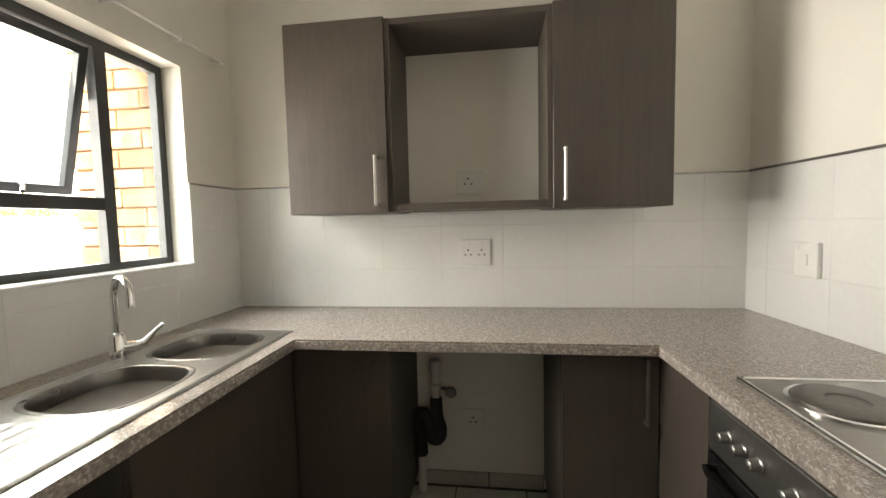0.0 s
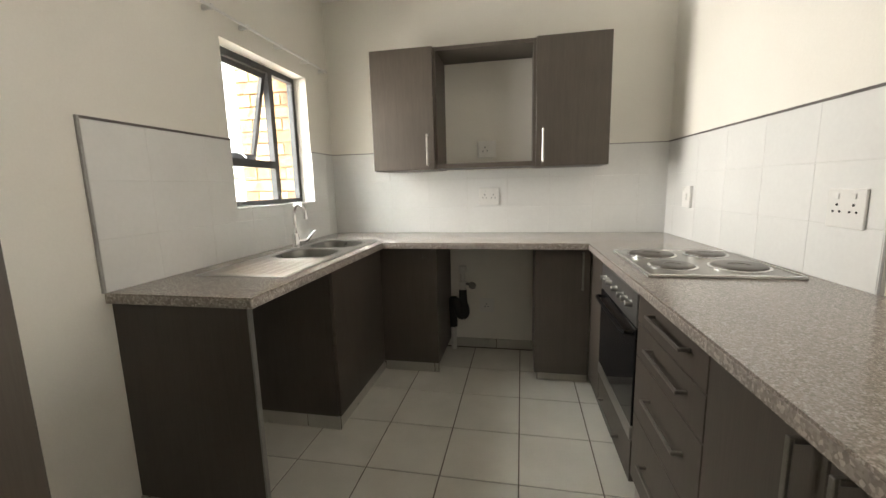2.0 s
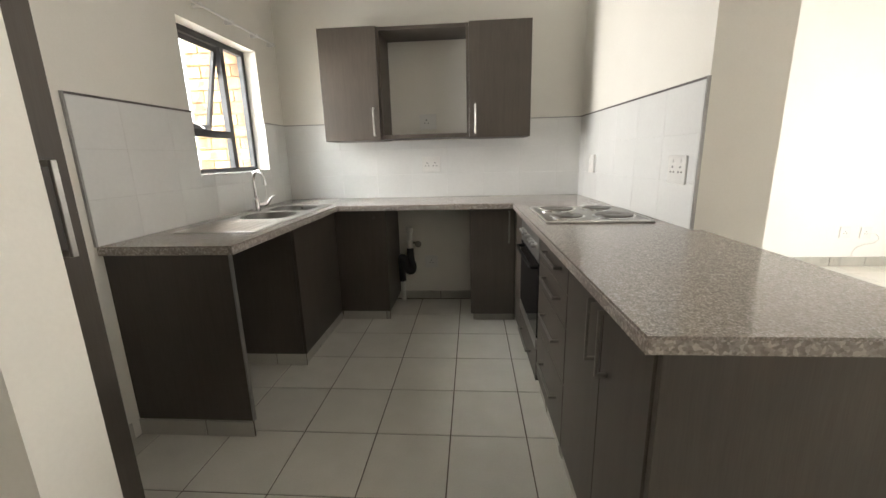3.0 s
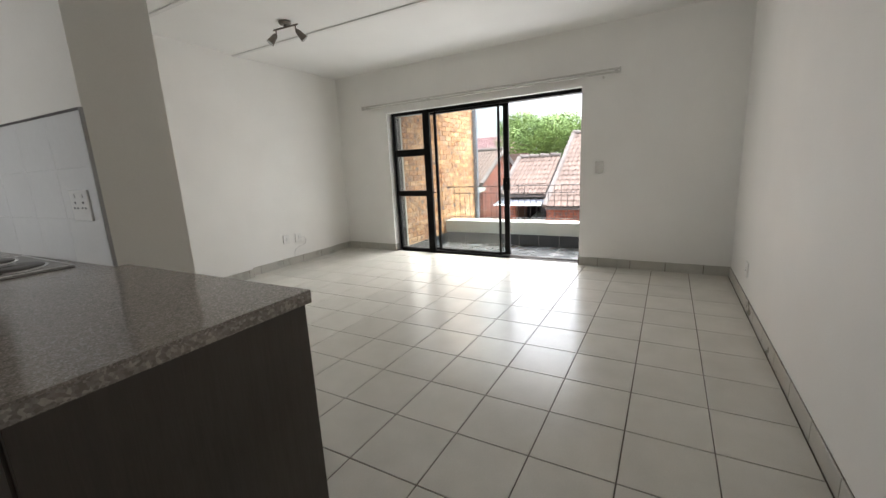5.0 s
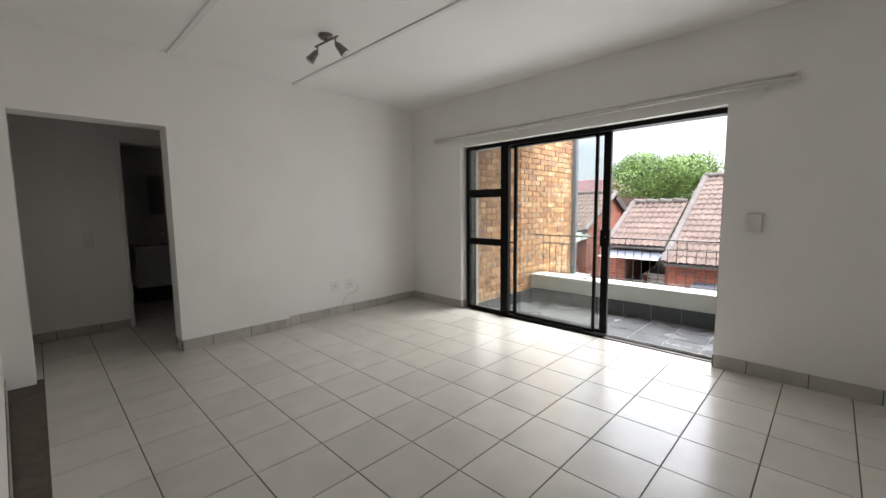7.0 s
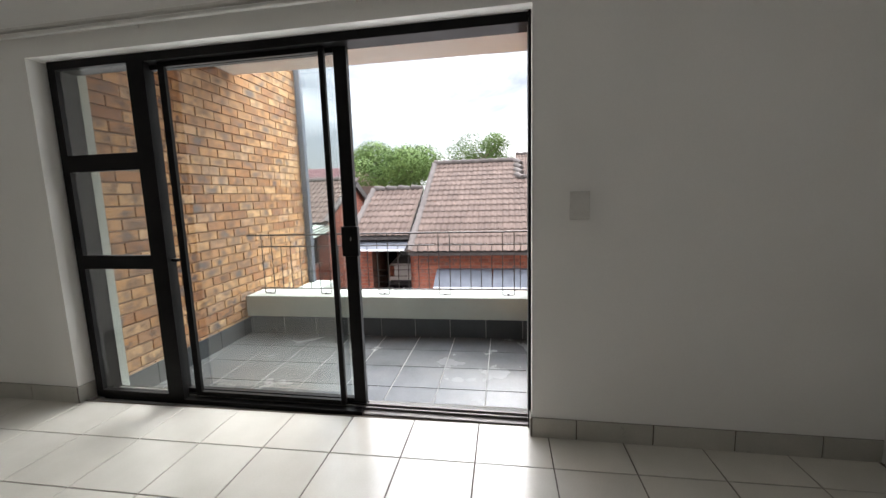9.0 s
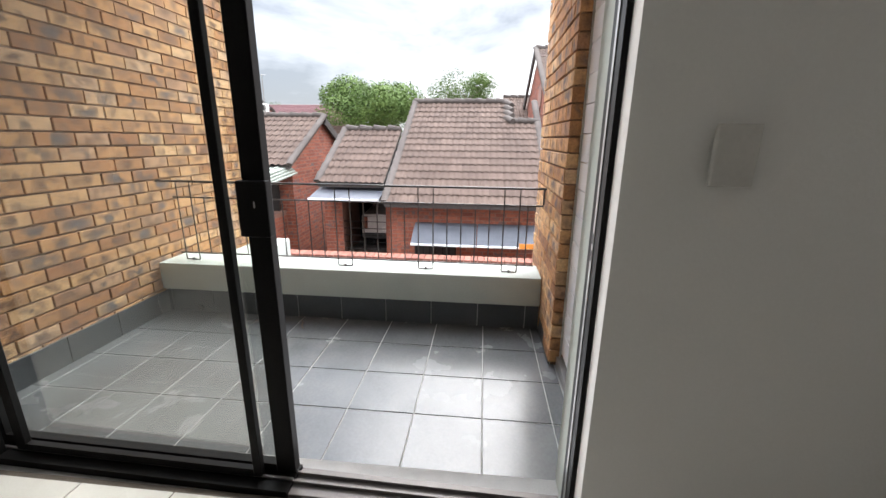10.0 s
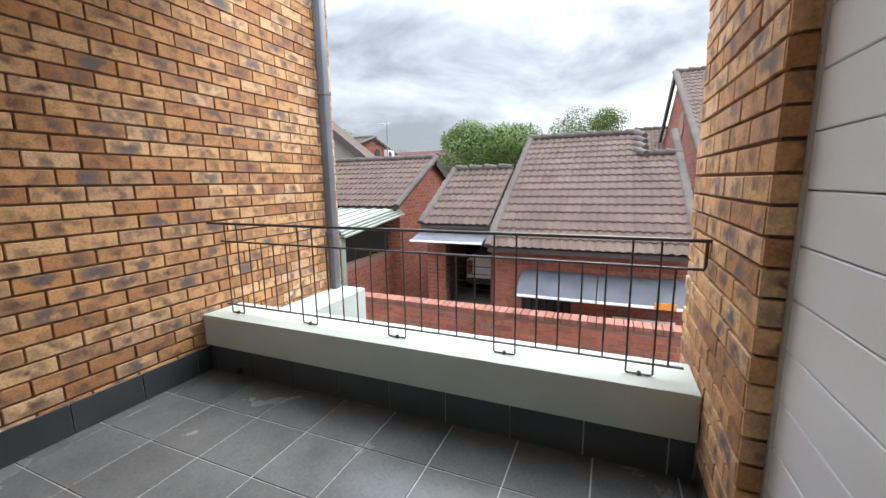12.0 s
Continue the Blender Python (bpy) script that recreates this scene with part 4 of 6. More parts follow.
part("cord", tube(bmesh.new(), smooth_path([(4.84, 3.118, 0.35), (4.90, 3.10, 0.35), (4.94, 3.10, 0.30), (4.91, 3.11, 0.25), (4.82, 3.115, 0.23), (4.75, 3.12, 0.18), (4.73, 3.118, 0.10)]), 0.004, 6), M_PLASTIC, c, smooth=True)
c = thing("floor_cable", (2.055, 0.54, 0.0), "thin black cable loop at the foot of the pillar", "cable")
part("cord", tube(bmesh.new(), [(2.055, 0.54, 0.006), (2.058, 0.54, 0.10), (2.07, 0.535, 0.19), (2.058, 0.54, 0.24), (2.05, 0.54, 0.16), (2.056, 0.535, 0.05)], 0.003, 6), M_RUBBER, c, smooth=True)
lamp = thing("ceiling_spotlight", (3.86, 1.80, CEIL), "tarnished twin-head ceiling spotlight, switched off", "ceiling lamp")
part("ceiling_rose", lathe(bmesh.new(), 3.86, 1.80, [(0.055, CEIL), (0.055, CEIL - 0.018), (0.045, CEIL - 0.028), (0.012, CEIL - 0.03), (0.012, CEIL - 0.045)], 24), M_BRASS, lamp, smooth=True)
part("bar", tube(bmesh.new(), [(3.85, 1.95, CEIL - 0.05), (3.87, 1.65, CEIL - 0.05)], 0.008, 8), M_BRASS, lamp, smooth=True)
for (hx, hy), tip in (((3.852, 1.92), (-0.05, 0.03, -0.075)), ((3.868, 1.68), (0.05, -0.04, -0.07))):
    h = Vector((hx, hy, CEIL - 0.052))
    d = Vector(tip).normalized()
    hd = part("lamp_head", tube(bmesh.new(), [h, h + Vector((0, 0, -0.03)), h + Vector((0, 0, -0.035)) + d * 0.02, h + Vector((0, 0, -0.035)) + d * 0.06, h + Vector((0, 0, -0.035)) + d * 0.105], [0.006, 0.006, 0.022, 0.028, 0.036], 16), M_BRASS, lamp, smooth=True)
    e = h + Vector((0, 0, -0.035)) + d * 0.1055
    part("lens", tube(bmesh.new(), [e, e + d * 0.004], [0.031, 0.027], 16), M_LENS, hd, "pale lamp glass", True)
c = thing("curtain_rail", (5.77, 0.9, 2.12), "white curtain rail above the sliding door", "curtain rail")
part("rail", boxed(5.742, -0.86, 2.086, 5.770, 2.62, 2.104, bev=0.004), M_PVC, c)
part("rail", boxed(5.746, -0.858, 2.118, 5.774, 2.618, 2.136, bev=0.004), M_PVC, c)
for by in (-0.82, 0.3, 1.5, 2.56):
    part("bracket", boxed(5.7745, by - 0.014, 2.088, 5.812, by + 0.014, 2.140, bev=0.002), M_PVC, c)
for ry in (-0.864, 2.622):
    part("end_cap", boxed(5.738, ry - 0.006, 2.082, 5.778, ry + 0.006, 2.140, bev=0.003), M_PVC, c)
part("cord_knob", tube(bmesh.new(), [(5.79, -0.70, 2.062), (5.775, -0.70, 2.062), (5.765, -0.70, 2.062)], [0.008, 0.014, 0.010], 10), M_PVC, c, "", True)
eastward(c)

# sliding door
sd = thing("sliding_door", (5.95, 0.85, 0.0), "black aluminium sliding door half open onto the balcony", "sliding door")
fr = bmesh.new()
SX0, SX1 = 5.93, 6.05
box(fr, SX0, 2.155, 0.0, SX1, 2.205, 2.005); box(fr, 5.915, -0.476, 0.0, 6.01, -0.460, 2.005)
box(fr, SX0, -0.460, 1.96, SX1, 2.155, 2.004); box(fr, SX0, 0.445, -0.01, SX1, 2.155, 0.018)
part("frame", fr, M_BLACK, sd)
part("sill", boxed(SX0 + 0.005, -0.4595, -0.011, SX1, 0.4445, 0.006, bev=0.002), M_TRIMD, sd, "worn grey aluminium sill")
st = part("jamb_channel", boxed(5.956, -0.461, 0.02, 5.972, -0.4575, 1.958), M_TRIM, sd, "bare aluminium channel in the jamb")
for z_ in (0.86, 0.905):
    part("strike_slot", boxed(5.961, -0.4585, z_, 5.967, -0.4565, z_ + 0.028), M_HOLE, st, "dark slot for the lock")
for tx_ in (5.98, 6.017):
    part("track", boxed(tx_ - 0.004, -0.4595, 0.0055, tx_ + 0.004, 0.4445, 0.020), M_TRIMD, sd, "worn aluminium track")
    part("track", boxed(tx_ - 0.004, 0.4455, 0.018, tx_ + 0.004, 2.135, 0.026), M_TRIM, sd, "worn aluminium track")
lf = bmesh.new()
box(lf, 5.925, 1.57, 0.02, 5.965, 1.675, 1.965); box(lf, 5.926, 1.675, 1.39, 5.964, 2.155, 1.485); box(lf, 5.926, 1.675, 0.82, 5.964, 2.155, 0.90)
box(lf, 5.926, 1.675, 0.018, 5.964, 2.155, 0.05)
sl = part("side_light", lf, M_BLACK, sd, "fixed side light with two transoms")
for za, zb in ((0.048, 0.822), (0.898, 1.392), (1.483, 1.967)):
    g = part("pane", boxed(5.943, 1.673, za, 5.947, 2.157, zb), M_GLASS, sl)
    g.visible_shadow = False
lf = bmesh.new()
box(lf, 6.0, 1.612, 0.027, 6.035, 1.652, 1.966, bev=0.002); box(lf, 6.0, 0.445, 0.027, 6.035, 0.515, 1.966, bev=0.002)
box(lf, 6.001, 0.515, 0.027, 6.034, 1.612, 0.056); box(lf, 6.001, 0.515, 1.935, 6.034, 1.612, 1.966)
sl = part("sliding_leaf", lf, M_BLACK, sd, "sliding leaf pushed aside")
g = part("pane", boxed(6.015, 0.513, 0.054, 6.019, 1.614, 1.937), M_GLASS, sl)
g.visible_shadow = False
part("handle", boxed(5.968, 0.425, 0.885, 6.0005, 0.517, 1.045, bev=0.004, seg=2), M_BLACK, sl, "black door lock handle")
part("keyhole", boxed(5.9665, 0.462, 0.97, 5.969, 0.466, 0.988), M_TRIM, sl, "bright slot in the lock")
lf = bmesh.new()
box(lf, 5.968, 1.485, 0.027, 5.992, 1.525, 1.966, bev=0.002); box(lf, 5.968, 0.553, 0.027, 5.992, 0.582, 1.966, bev=0.002)
box(lf, 5.969, 0.582, 0.027, 5.991, 1.485, 0.055); box(lf, 5.969, 0.582, 1.935, 5.991, 1.485, 1.966)
fl = part("inner_leaf", lf, M_BLACK, sd, "slim inner leaf frame before the sliding leaf")
part("catch", boxed(5.955, 1.525, 0.86, 5.985, 1.57, 0.875), M_BLACK, fl)
eastward(sd)
sd.location.x -= 0.04

# ---- balcony ----
BZ = -0.19
bal = structure("balcony_floor", boxed(6.11, -0.75, BZ - 0.2, 8.0, 2.45, BZ - 0.004), M_BGROUT, "pale grouted bed under slate-grey balcony tiles", "floor")
structure("step", boxed(5.93, -0.504, BZ - 0.02, 6.11, 2.211, -0.0125), M_BGROUT, "threshold step under the sliding door", "step")
structure("balcony_soffit", boxed(6.11, -1.2, 2.45, 7.80, 2.315, 2.65), M_WALL, "white plastered slab over the balcony", "ceiling")
par = structure("parapet", boxed(7.645, -0.615, 0.0, 7.96, 2.315, 0.215, bev=0.006, seg=2), M_MINT, "pale mint plastered balcony parapet beam", "parapet", True)
structure("parapet_base", boxed(7.68, -0.615, BZ - 0.2, 7.95, 2.315, 0.0), M_MINT, "plastered wall under the parapet beam", "wall")
WY = 2.315
wall_l = structure("wall_balcony_west", boxed(6.11, WY + 0.016, -3.0, 9.19, WY + 0.24, 3.4), M_MORTAR, "flecked tan face brick wall beside the balcony", "wall")
structure("wall_return", boxed(6.11, 2.18, BZ, 6.17, WY + 0.012, 2.45), M_MINT, "pale mint plastered return beside the sliding door", "wall")
pil = structure("wall_pilaster", boxed(7.194, -1.05, -3.0, 8.25, -0.636, 3.4), M_MORTAR, "flecked tan face brick pilaster beside the balcony", "wall")
structure("wall_balcony_east", boxed(6.11, -1.05, -0.4, 7.185, -0.715, 3.0), M_MINT, "pale mint plastered wall round the board door", "wall")
structure("reveal_east", boxed(5.996, -0.50, BZ, 6.118, -0.4735, 2.0), M_MINT, "pale mint plastered door reveal", "reveal")
structure("wall_return_east", boxed(6.11, -0.715, BZ, 6.42, -0.60, 2.45), M_MINT, "pale mint plastered return beside the sliding door", "wall")
BR = (0.222, 0.10, 0.073)


def brick_run(parent, n0, axis, u0, u1, face, sign, z0, z1, first, joined_parent=None, far=None):
    """Stretcher courses on a plane: bricks proud of the mortar; pieces inside `first` are parts, the rest one joined mesh."""
    rng = random.Random(n0)
    bm = bmesh.new()
    spots = []
    rows = int((z1 - z0) / 0.0845)
    for r in range(rows):
        z = z0 + 0.0845 * r + 0.042
        u = u0 - (0.116 if r % 2 else 0.0)
        while u < u1:
            a, b = max(u, u0), min(u + BR[0], u1)
            u += BR[0] + 0.0105
            if b - a < 0.02:
                continue
            jit = rng.uniform(-0.002, 0.003)
            dz = rng.uniform(-0.0012, 0.0012)
            c = (a + b) / 2
            th = 0.03
            mid = face - sign * (th / 2 - 0.0) + sign * jit
            near = first(c, z)
            if near and b - a > 0.2:
                at = (mid, c, z + dz) if axis == "x" else (c, mid, z + dz)
                size = (th, BR[0], BR[2]) if axis == "x" else (BR[0], th, BR[2])
                piece("brick", size, M_BRICK, parent, at, 0.003)
            else:
                p = (min(face + sign * jit, face - sign * th), a, z - BR[2] / 2 + dz, max(face + sign * jit, face - sign * th), b, z + BR[2] / 2 + dz)
                spots.append((c, (b - a) / 2, z + dz))
                if axis == "x":
                    box(bm, *p)
                else:
                    box(bm, p[1], p[0], p[2], p[4], p[3], p[5])
    if bm.verts:
        me = bpy.data.meshes.new("bricks")
        bm.to_mesh(me); bm.free()
        brick_uv(me, lambda k, co: (((co.y if axis == "x" else co.x) - spots[k // 6][0]) / spots[k // 6][1], (co.z - spots[k // 6][2]) * 27))
        me.materials.append(far or M_BRICKJ)
        ob = new("bricks", me)
        ob.parent = parent
        tagged(ob, kind="stuff")


rail = thing("balcony_railing", (7.76, 0.85, 0.215), "thin dark bronze steel railing on the parapet", "railing")
RX = 7.755
part("top_rail", tube(bmesh.new(), [(RX, WY, 0.835), (RX, -0.62, 0.835)], 0.0085, 8), M_RAIL, rail, smooth=True)
part("middle_rail", tube(bmesh.new(), [(RX, WY - 0.12, 0.715), (RX, -0.56, 0.715)], 0.006, 8), M_RAIL, rail, smooth=True)
part("bottom_rail", tube(bmesh.new(), [(RX, WY - 0.12, 0.275), (RX, -0.56, 0.275)], 0.006, 8), M_RAIL, rail, smooth=True)
part("end_loop", tube(bmesh.new(), [(RX, -0.56, 0.715), (RX, -0.60, 0.715), (RX, -0.605, 0.73), (RX, -0.605, 0.83)], 0.007, 8), M_RAIL, rail, smooth=True)
FEET = (2.10, 1.475, 0.853, 0.231, -0.388)
for fy in FEET:
    s = 0.055
    part("hoop", tube(bmesh.new(), [(RX, fy + s, 0.832), (RX, fy + s, 0.226), (RX, fy + s - 0.004, 0.221), (RX, fy - s + 0.004, 0.221), (RX, fy - s, 0.226), (RX, fy - s, 0.832)], 0.0046, 8), M_RAIL, rail, smooth=True)
    part("bolt", lathe(bmesh.new(), RX, fy, [(0.009, 0.214), (0.009, 0.232), (0.005, 0.235)], 8), M_RAIL, rail)
for a, b in zip(FEET, FEET[1:]):
    for k in (1, 2, 3, 4):
        y = a - 0.055 + (b - a + 0.11) * k / 5
        part("baluster", tube(bmesh.new(), [(RX, y, 0.275), (RX, y, 0.715)], 0.0042, 8), M_RAIL, rail, smooth=True)
for y in (-0.50,):
    part("baluster", tube(bmesh.new(), [(RX, y, 0.275), (RX, y, 0.715)], 0.0042, 8), M_RAIL, rail, smooth=True)
c = thing("downpipe", (9.03, WY - 0.06, -0.2), "grey-blue square rainwater downpipe on the brick wall", "downpipe")
part("pipe", boxed(8.98, WY - 0.085, 0.05, 9.06, WY - 0.004, 3.35, bev=0.012, seg=2), M_DOWN, c, smooth=True)
for z in (0.6, 1.9):
    part("clip", boxed(8.97, WY - 0.09, z, 9.07, WY - 0.002, z + 0.03), M_DOWN, c)
structure("ledge", boxed(8.05, WY - 0.33, -0.4, 9.12, WY, 0.06, bev=0.01), M_MINT, "pale mint plastered ledge beyond the parapet", "ledge")

bd = thing("balcony_store_door", (6.8, -0.71, BZ + 0.1), "white horizontal-board door with a lever handle", "door")
z = 1.055 - 0.1435 * 8
while z < 2.3:
    part("board", boxed(6.42, -0.715, max(z, BZ + 0.067), 7.185, -0.69, z + 0.140, bev=0.003), M_WDOOR, bd)
    z += 0.1435
part("sill", boxed(6.42, -0.735, BZ, 7.18, -0.665, BZ + 0.065, bev=0.004), M_TRIM, bd, "grey door sill")
h = part("handle_plate", boxed(6.50, -0.69, 1.03, 6.56, -0.678, 1.20, bev=0.004), M_PLASTIC, bd, "white handle plate")
part("lever", tube(bmesh.new(), [(6.53, -0.68, 1.15), (6.53, -0.64, 1.15), (6.545, -0.634, 1.15), (6.56, -0.632, 1.149)], [0.010, 0.011, 0.012, 0.010], 10), M_PLASTIC, h, "short white lever", True)
part("corner_strip", boxed(7.160, -0.692, BZ, 7.176, -0.682, 2.45), M_SKIRT, bd, "grey strip beside the pilaster")

c = thing("dry_twig", (7.54, 1.14, BZ), "small dry twig lying on the balcony tiles", "twig")
part("stem", tube(bmesh.new(), [(7.47, 1.10, BZ + 0.004), (7.51, 1.13, BZ + 0.012), (7.55, 1.135, BZ + 0.006), (7.60, 1.17, BZ + 0.004)], [0.004, 0.006, 0.005, 0.003], 5), M_BARK, c)
c = thing("drain_outlet", (7.66, 2.03, BZ + 0.03), "small dark drain outlet in the parapet skirting", "drain")
part("pipe", turned(lathe(bmesh.new(), 0, 0, [(0.018, 0), (0.024, 0), (0.024, 0.02), (0.018, 0.02)], 14), pose(7.67, 2.03, BZ + 0.035, 0, -90, 0)), M_HOLE, c)

# ---- outside ----
GZ = -2.85
structure("ground", boxed(-300, -300, GZ - 0.3, 400, 300, GZ), M_PAVE, "grey-brown paved yard and street", "ground")


def tile_mesh():
    """A double-roll concrete roof tile, 0.30 wide and 0.36 long, lying on the slope (local x across, y up the slope)."""
    bm = bmesh.new()
    n = 16
    top, bot = [], []
    for i in range(n + 1):
        x = -0.15 + 0.30 * i / n
        h = 0.028 * (0.5 - 0.5 * math.cos(4 * math.pi * i / n)) ** 0.8
        top.append([bm.verts.new((x, y, h + dz)) for y, dz in ((-0.03, 0.024), (0.33, 0.0))])
        bot.append(bm.verts.new((x, 0.03, h * 0.6 - 0.004)))
    for i in range(n):
        bm.faces.new((top[i][0], top[i + 1][0], top[i + 1][1], top[i][1]))
        bm.faces.new((bot[i], bot[i + 1], top[i + 1][0], top[i][0]))
    return mesh_from(bm, "roof_tile", M_ROOF, True)


TILE = tile_mesh()
ridge_bm = bmesh.new()
tube(ridge_bm, [(0, -0.17, 0.0), (0, 0.0, 0.012), (0, 0.155, 0.022), (0, 0.16, 0.022)], [0.076, 0.085, 0.095, 0.086], 10)
RIDGE = mesh_from(ridge_bm, "ridge_tile", M_RIDGE, True)


def roof_slope(parent, xe, ze, xr, zr, y0, y1, verge=(), skip=None, ridge=True, notch=None):
    """Tiles on a slope that climbs from the eave (xe, ze) to the ridge (xr, zr), between y0 and y1."""
    L = math.hypot(xr - xe, zr - ze)
    ang = math.atan2(zr - ze, xr - xe)
    rows = int(round(L / 0.29))
    step = L / rows
    cols = int(round(abs(y1 - y0) / 0.30))
    w = abs(y1 - y0) / cols
    base = BASE.get(root_of(parent), Vector())
    rot = Matrix.Rotation(-math.pi / 2, 4, 'Z')
    ux, uz = math.cos(ang), math.sin(ang)
    s = 1 if xr > xe else -1
    bm = bmesh.new()
    q = [(xe, y0, ze - 0.02), (xe, y1, ze - 0.02), (xr, y1, zr - 0.02), (xr, y0, zr - 0.02)]
    if notch:
        yn, fn = notch
        xn, zn = xe + (xr - xe) * fn, ze + (zr - ze) * fn - 0.02
        q = q[:3] + [(xr, yn, zr - 0.02), (xn, yn, zn), (xn, y0, zn)]
    lo = [bm.verts.new((a, b, c2 - 0.08)) for a, b, c2 in q]
    hi = [bm.verts.new(p) for p in q]
    bm.faces.new(lo); bm.faces.new(hi)
    nq = len(q)
    for i in range(nq):
        bm.faces.new((lo[i], lo[(i + 1) % nq], hi[(i + 1) % nq], hi[i]))
    deck = part("roof_deck", bm, M_FASCIA, parent)
    for r in range(rows):
        for k in range(cols):
            y = min(y0, y1) + w * (k + 0.5)
            d = step * r
            if skip and skip(y, d / L):
                continue
            ob = new("roof_tile", TILE)
            x, z_ = xe + ux * d, ze + uz * d
            up = Vector((ux, 0, uz)); ac = Vector((0, -1, 0)) if ux > 0 else Vector((0, 1, 0)); nn = ac.cross(up)
            m = Matrix((ac, up, nn)).transposed().to_4x4()
            m.translation = Vector((x, y, z_)) - base
            ob.parent = deck
            ob.matrix_basis = m @ Matrix.Diagonal((w / 0.30, 1, 1, 1))
    for vy in verge:
        n = int(L / 0.3)
        for i in range(n):
            d = L * (i + 0.5) / n
            ob = new("verge_tile", RIDGE)
            up = Vector((ux, 0, uz)); ac = Vector((0, -1, 0)); nn = ac.cross(up)
            m = Matrix((ac, up, nn)).transposed().to_4x4()
            m.translation = Vector((xe + ux * d, vy, ze + uz * d + 0.02)) - base
            ob.parent = deck
            ob.matrix_basis = m @ Matrix.Diagonal((1, 1, 0.7, 1))
    if ridge:
        n = int(abs(y1 - y0) / 0.31)
        for i in range(n):
            ob = new("ridge_tile", RIDGE)
            ob.parent = deck
            ob.matrix_basis = Matrix.Translation(Vector((xr, min(y0, y1) + abs(y1 - y0) * (i + 0.5) / n, zr + 0.02)) - base)
    return deck


def red_wall(parent, axis, face, sign, u0, u1, z0, z1, th=0.22, top=None, name="wall", bricks=True):
    """A red brick wall: mortar body with brick courses on the side that is seen; top(u) may cut it to a gable."""
    bm = bmesh.new()
    body = (face - sign * 0.006, face - sign * th)
    a, b = min(body), max(body)
    if top is None:
        if axis == "x":
            box(bm, a, u0, z0, b, u1, z1)
        else:
            box(bm, u0, a, z0, u1, b, z1)
    else:
        us = [u0 + (u1 - u0) * i / 40 for i in range(41)]
        lo = [[bm.verts.new((u, d, z0)) for d in (a, b)] for u in us]
        hi = [[bm.verts.new((u, d, top(u))) for d in (a, b)] for u in us]
        for i in range(40):
            for d in (0, 1):
                bm.faces.new((lo[i][d], lo[i + 1][d], hi[i + 1][d], hi[i][d]))
            bm.faces.new((hi[i][0], hi[i + 1][0], hi[i + 1][1], hi[i][1]))
    w = part(name, bm, M_REDM, parent)
    if not bricks:
        return w
    verts, faces = [], []
    r = 0
    z = z0 + 0.005
    rng = random.Random(int(face * 1000))
    while z + 0.073 < (z1 if top is None else 99):
        u = u0 - (0.116 if r % 2 else 0)
        hit_any = False
        while u < u1:
            p, q = max(u, u0), min(u + 0.222, u1)
            u += 0.2325
            if q - p < 0.03:
                continue
            if top is not None and min(top(p), top(q)) < z + 0.075:
                continue
            hit_any = True
            j = rng.uniform(0, 0.003)
            d0, d1 = face - sign * 0.02, face + sign * j
            pts = []
            for uu, zz, dd in ((p, z, d0), (q, z, d0), (q, z + 0.073, d0), (p, z + 0.073, d0), (p + 0.003, z + 0.003, d1), (q - 0.003, z + 0.003, d1), (q - 0.003, z + 0.07, d1), (p + 0.003, z + 0.07, d1)):
                pts.append((dd, uu, zz) if axis == "x" else (uu, dd, zz))
            k = len(verts)
            verts += pts
            faces += [[k + i for i in f] for f in ((4, 5, 6, 7), (0, 1, 5, 4), (1, 2, 6, 5), (2, 3, 7, 6), (3, 0, 4, 7))]
        if top is not None and not hit_any:
            break
        z += 0.0845
        r += 1
    base = BASE.get(root_of(parent), Vector())
    me = bpy.data.meshes.new("bricks")
    me.from_pydata([tuple(Vector(v) - base) for v in verts], [], faces)
    brick_uv(me, lambda k, co: ((k * 0.37) % 2 - 1, 0.0))
    me.materials.append(M_REDB)
    ob = new("bricks", me)
    ob.parent = w
    tagged(ob, kind="stuff")
    return w


# main house straight ahead
ha = thing("house", (14.5, 0.2, GZ), "red brick house with a brown concrete tile roof", "house")
roof_slope(ha, 12.87, -0.09, 16.87, 2.16, -1.52, 1.82, verge=(1.82, -1.52), skip=lambda y, f: y < -0.80 and f > 0.72, ridge=False, notch=(-0.80, 0.74))
for i in range(9):
    ob = new("ridge_tile", RIDGE); ob.parent = ha
    ob.location = Vector((16.87, -0.77 + 2.6 * (i + 0.5) / 9, 2.19)) - BASE[ha]
for i in range(3):
    ob = new("ridge_tile", RIDGE); ob.parent = ha
    ob.location = Vector((15.86, -1.42 + 0.24 * i, 1.62)) - BASE[ha]
for i in range(4):
    ob = new("verge_tile", RIDGE); ob.parent = ha
    ob.matrix_basis = Matrix.Translation(Vector((15.9 + 0.27 * i, -0.80, 1.66 + 0.15 * i)) - BASE[ha]) @ Matrix.Rotation(radians(-60), 4, 'Z') @ Matrix.Rotation(radians(12), 4, 'X')
red_wall(ha, "x", 13.22, -1, -1.5, 1.80, GZ, -0.02)
red_wall(ha, "y", 1.78, 1, 13.35, 16.9, 0.12, 2.0, top=lambda u: -0.16 + (u - 12.9) * 0.5625)
wn_ = part("window", boxed(13.18, 0.35, -1.9, 13.23, 1.25, -1.05), M_DARK, ha, "dark barred window")
for k in range(7):
    part("bar", boxed(13.165, 0.35 + 0.14 * k, -1.9, 13.178, 0.365 + 0.14 * k, -1.05), M_BLACK, wn_)
wn_ = part("window", boxed(13.18, -1.32, -1.75, 13.23, -0.36, -1.30), M_DARK, ha, "small window with white frame")
bm = bmesh.new()
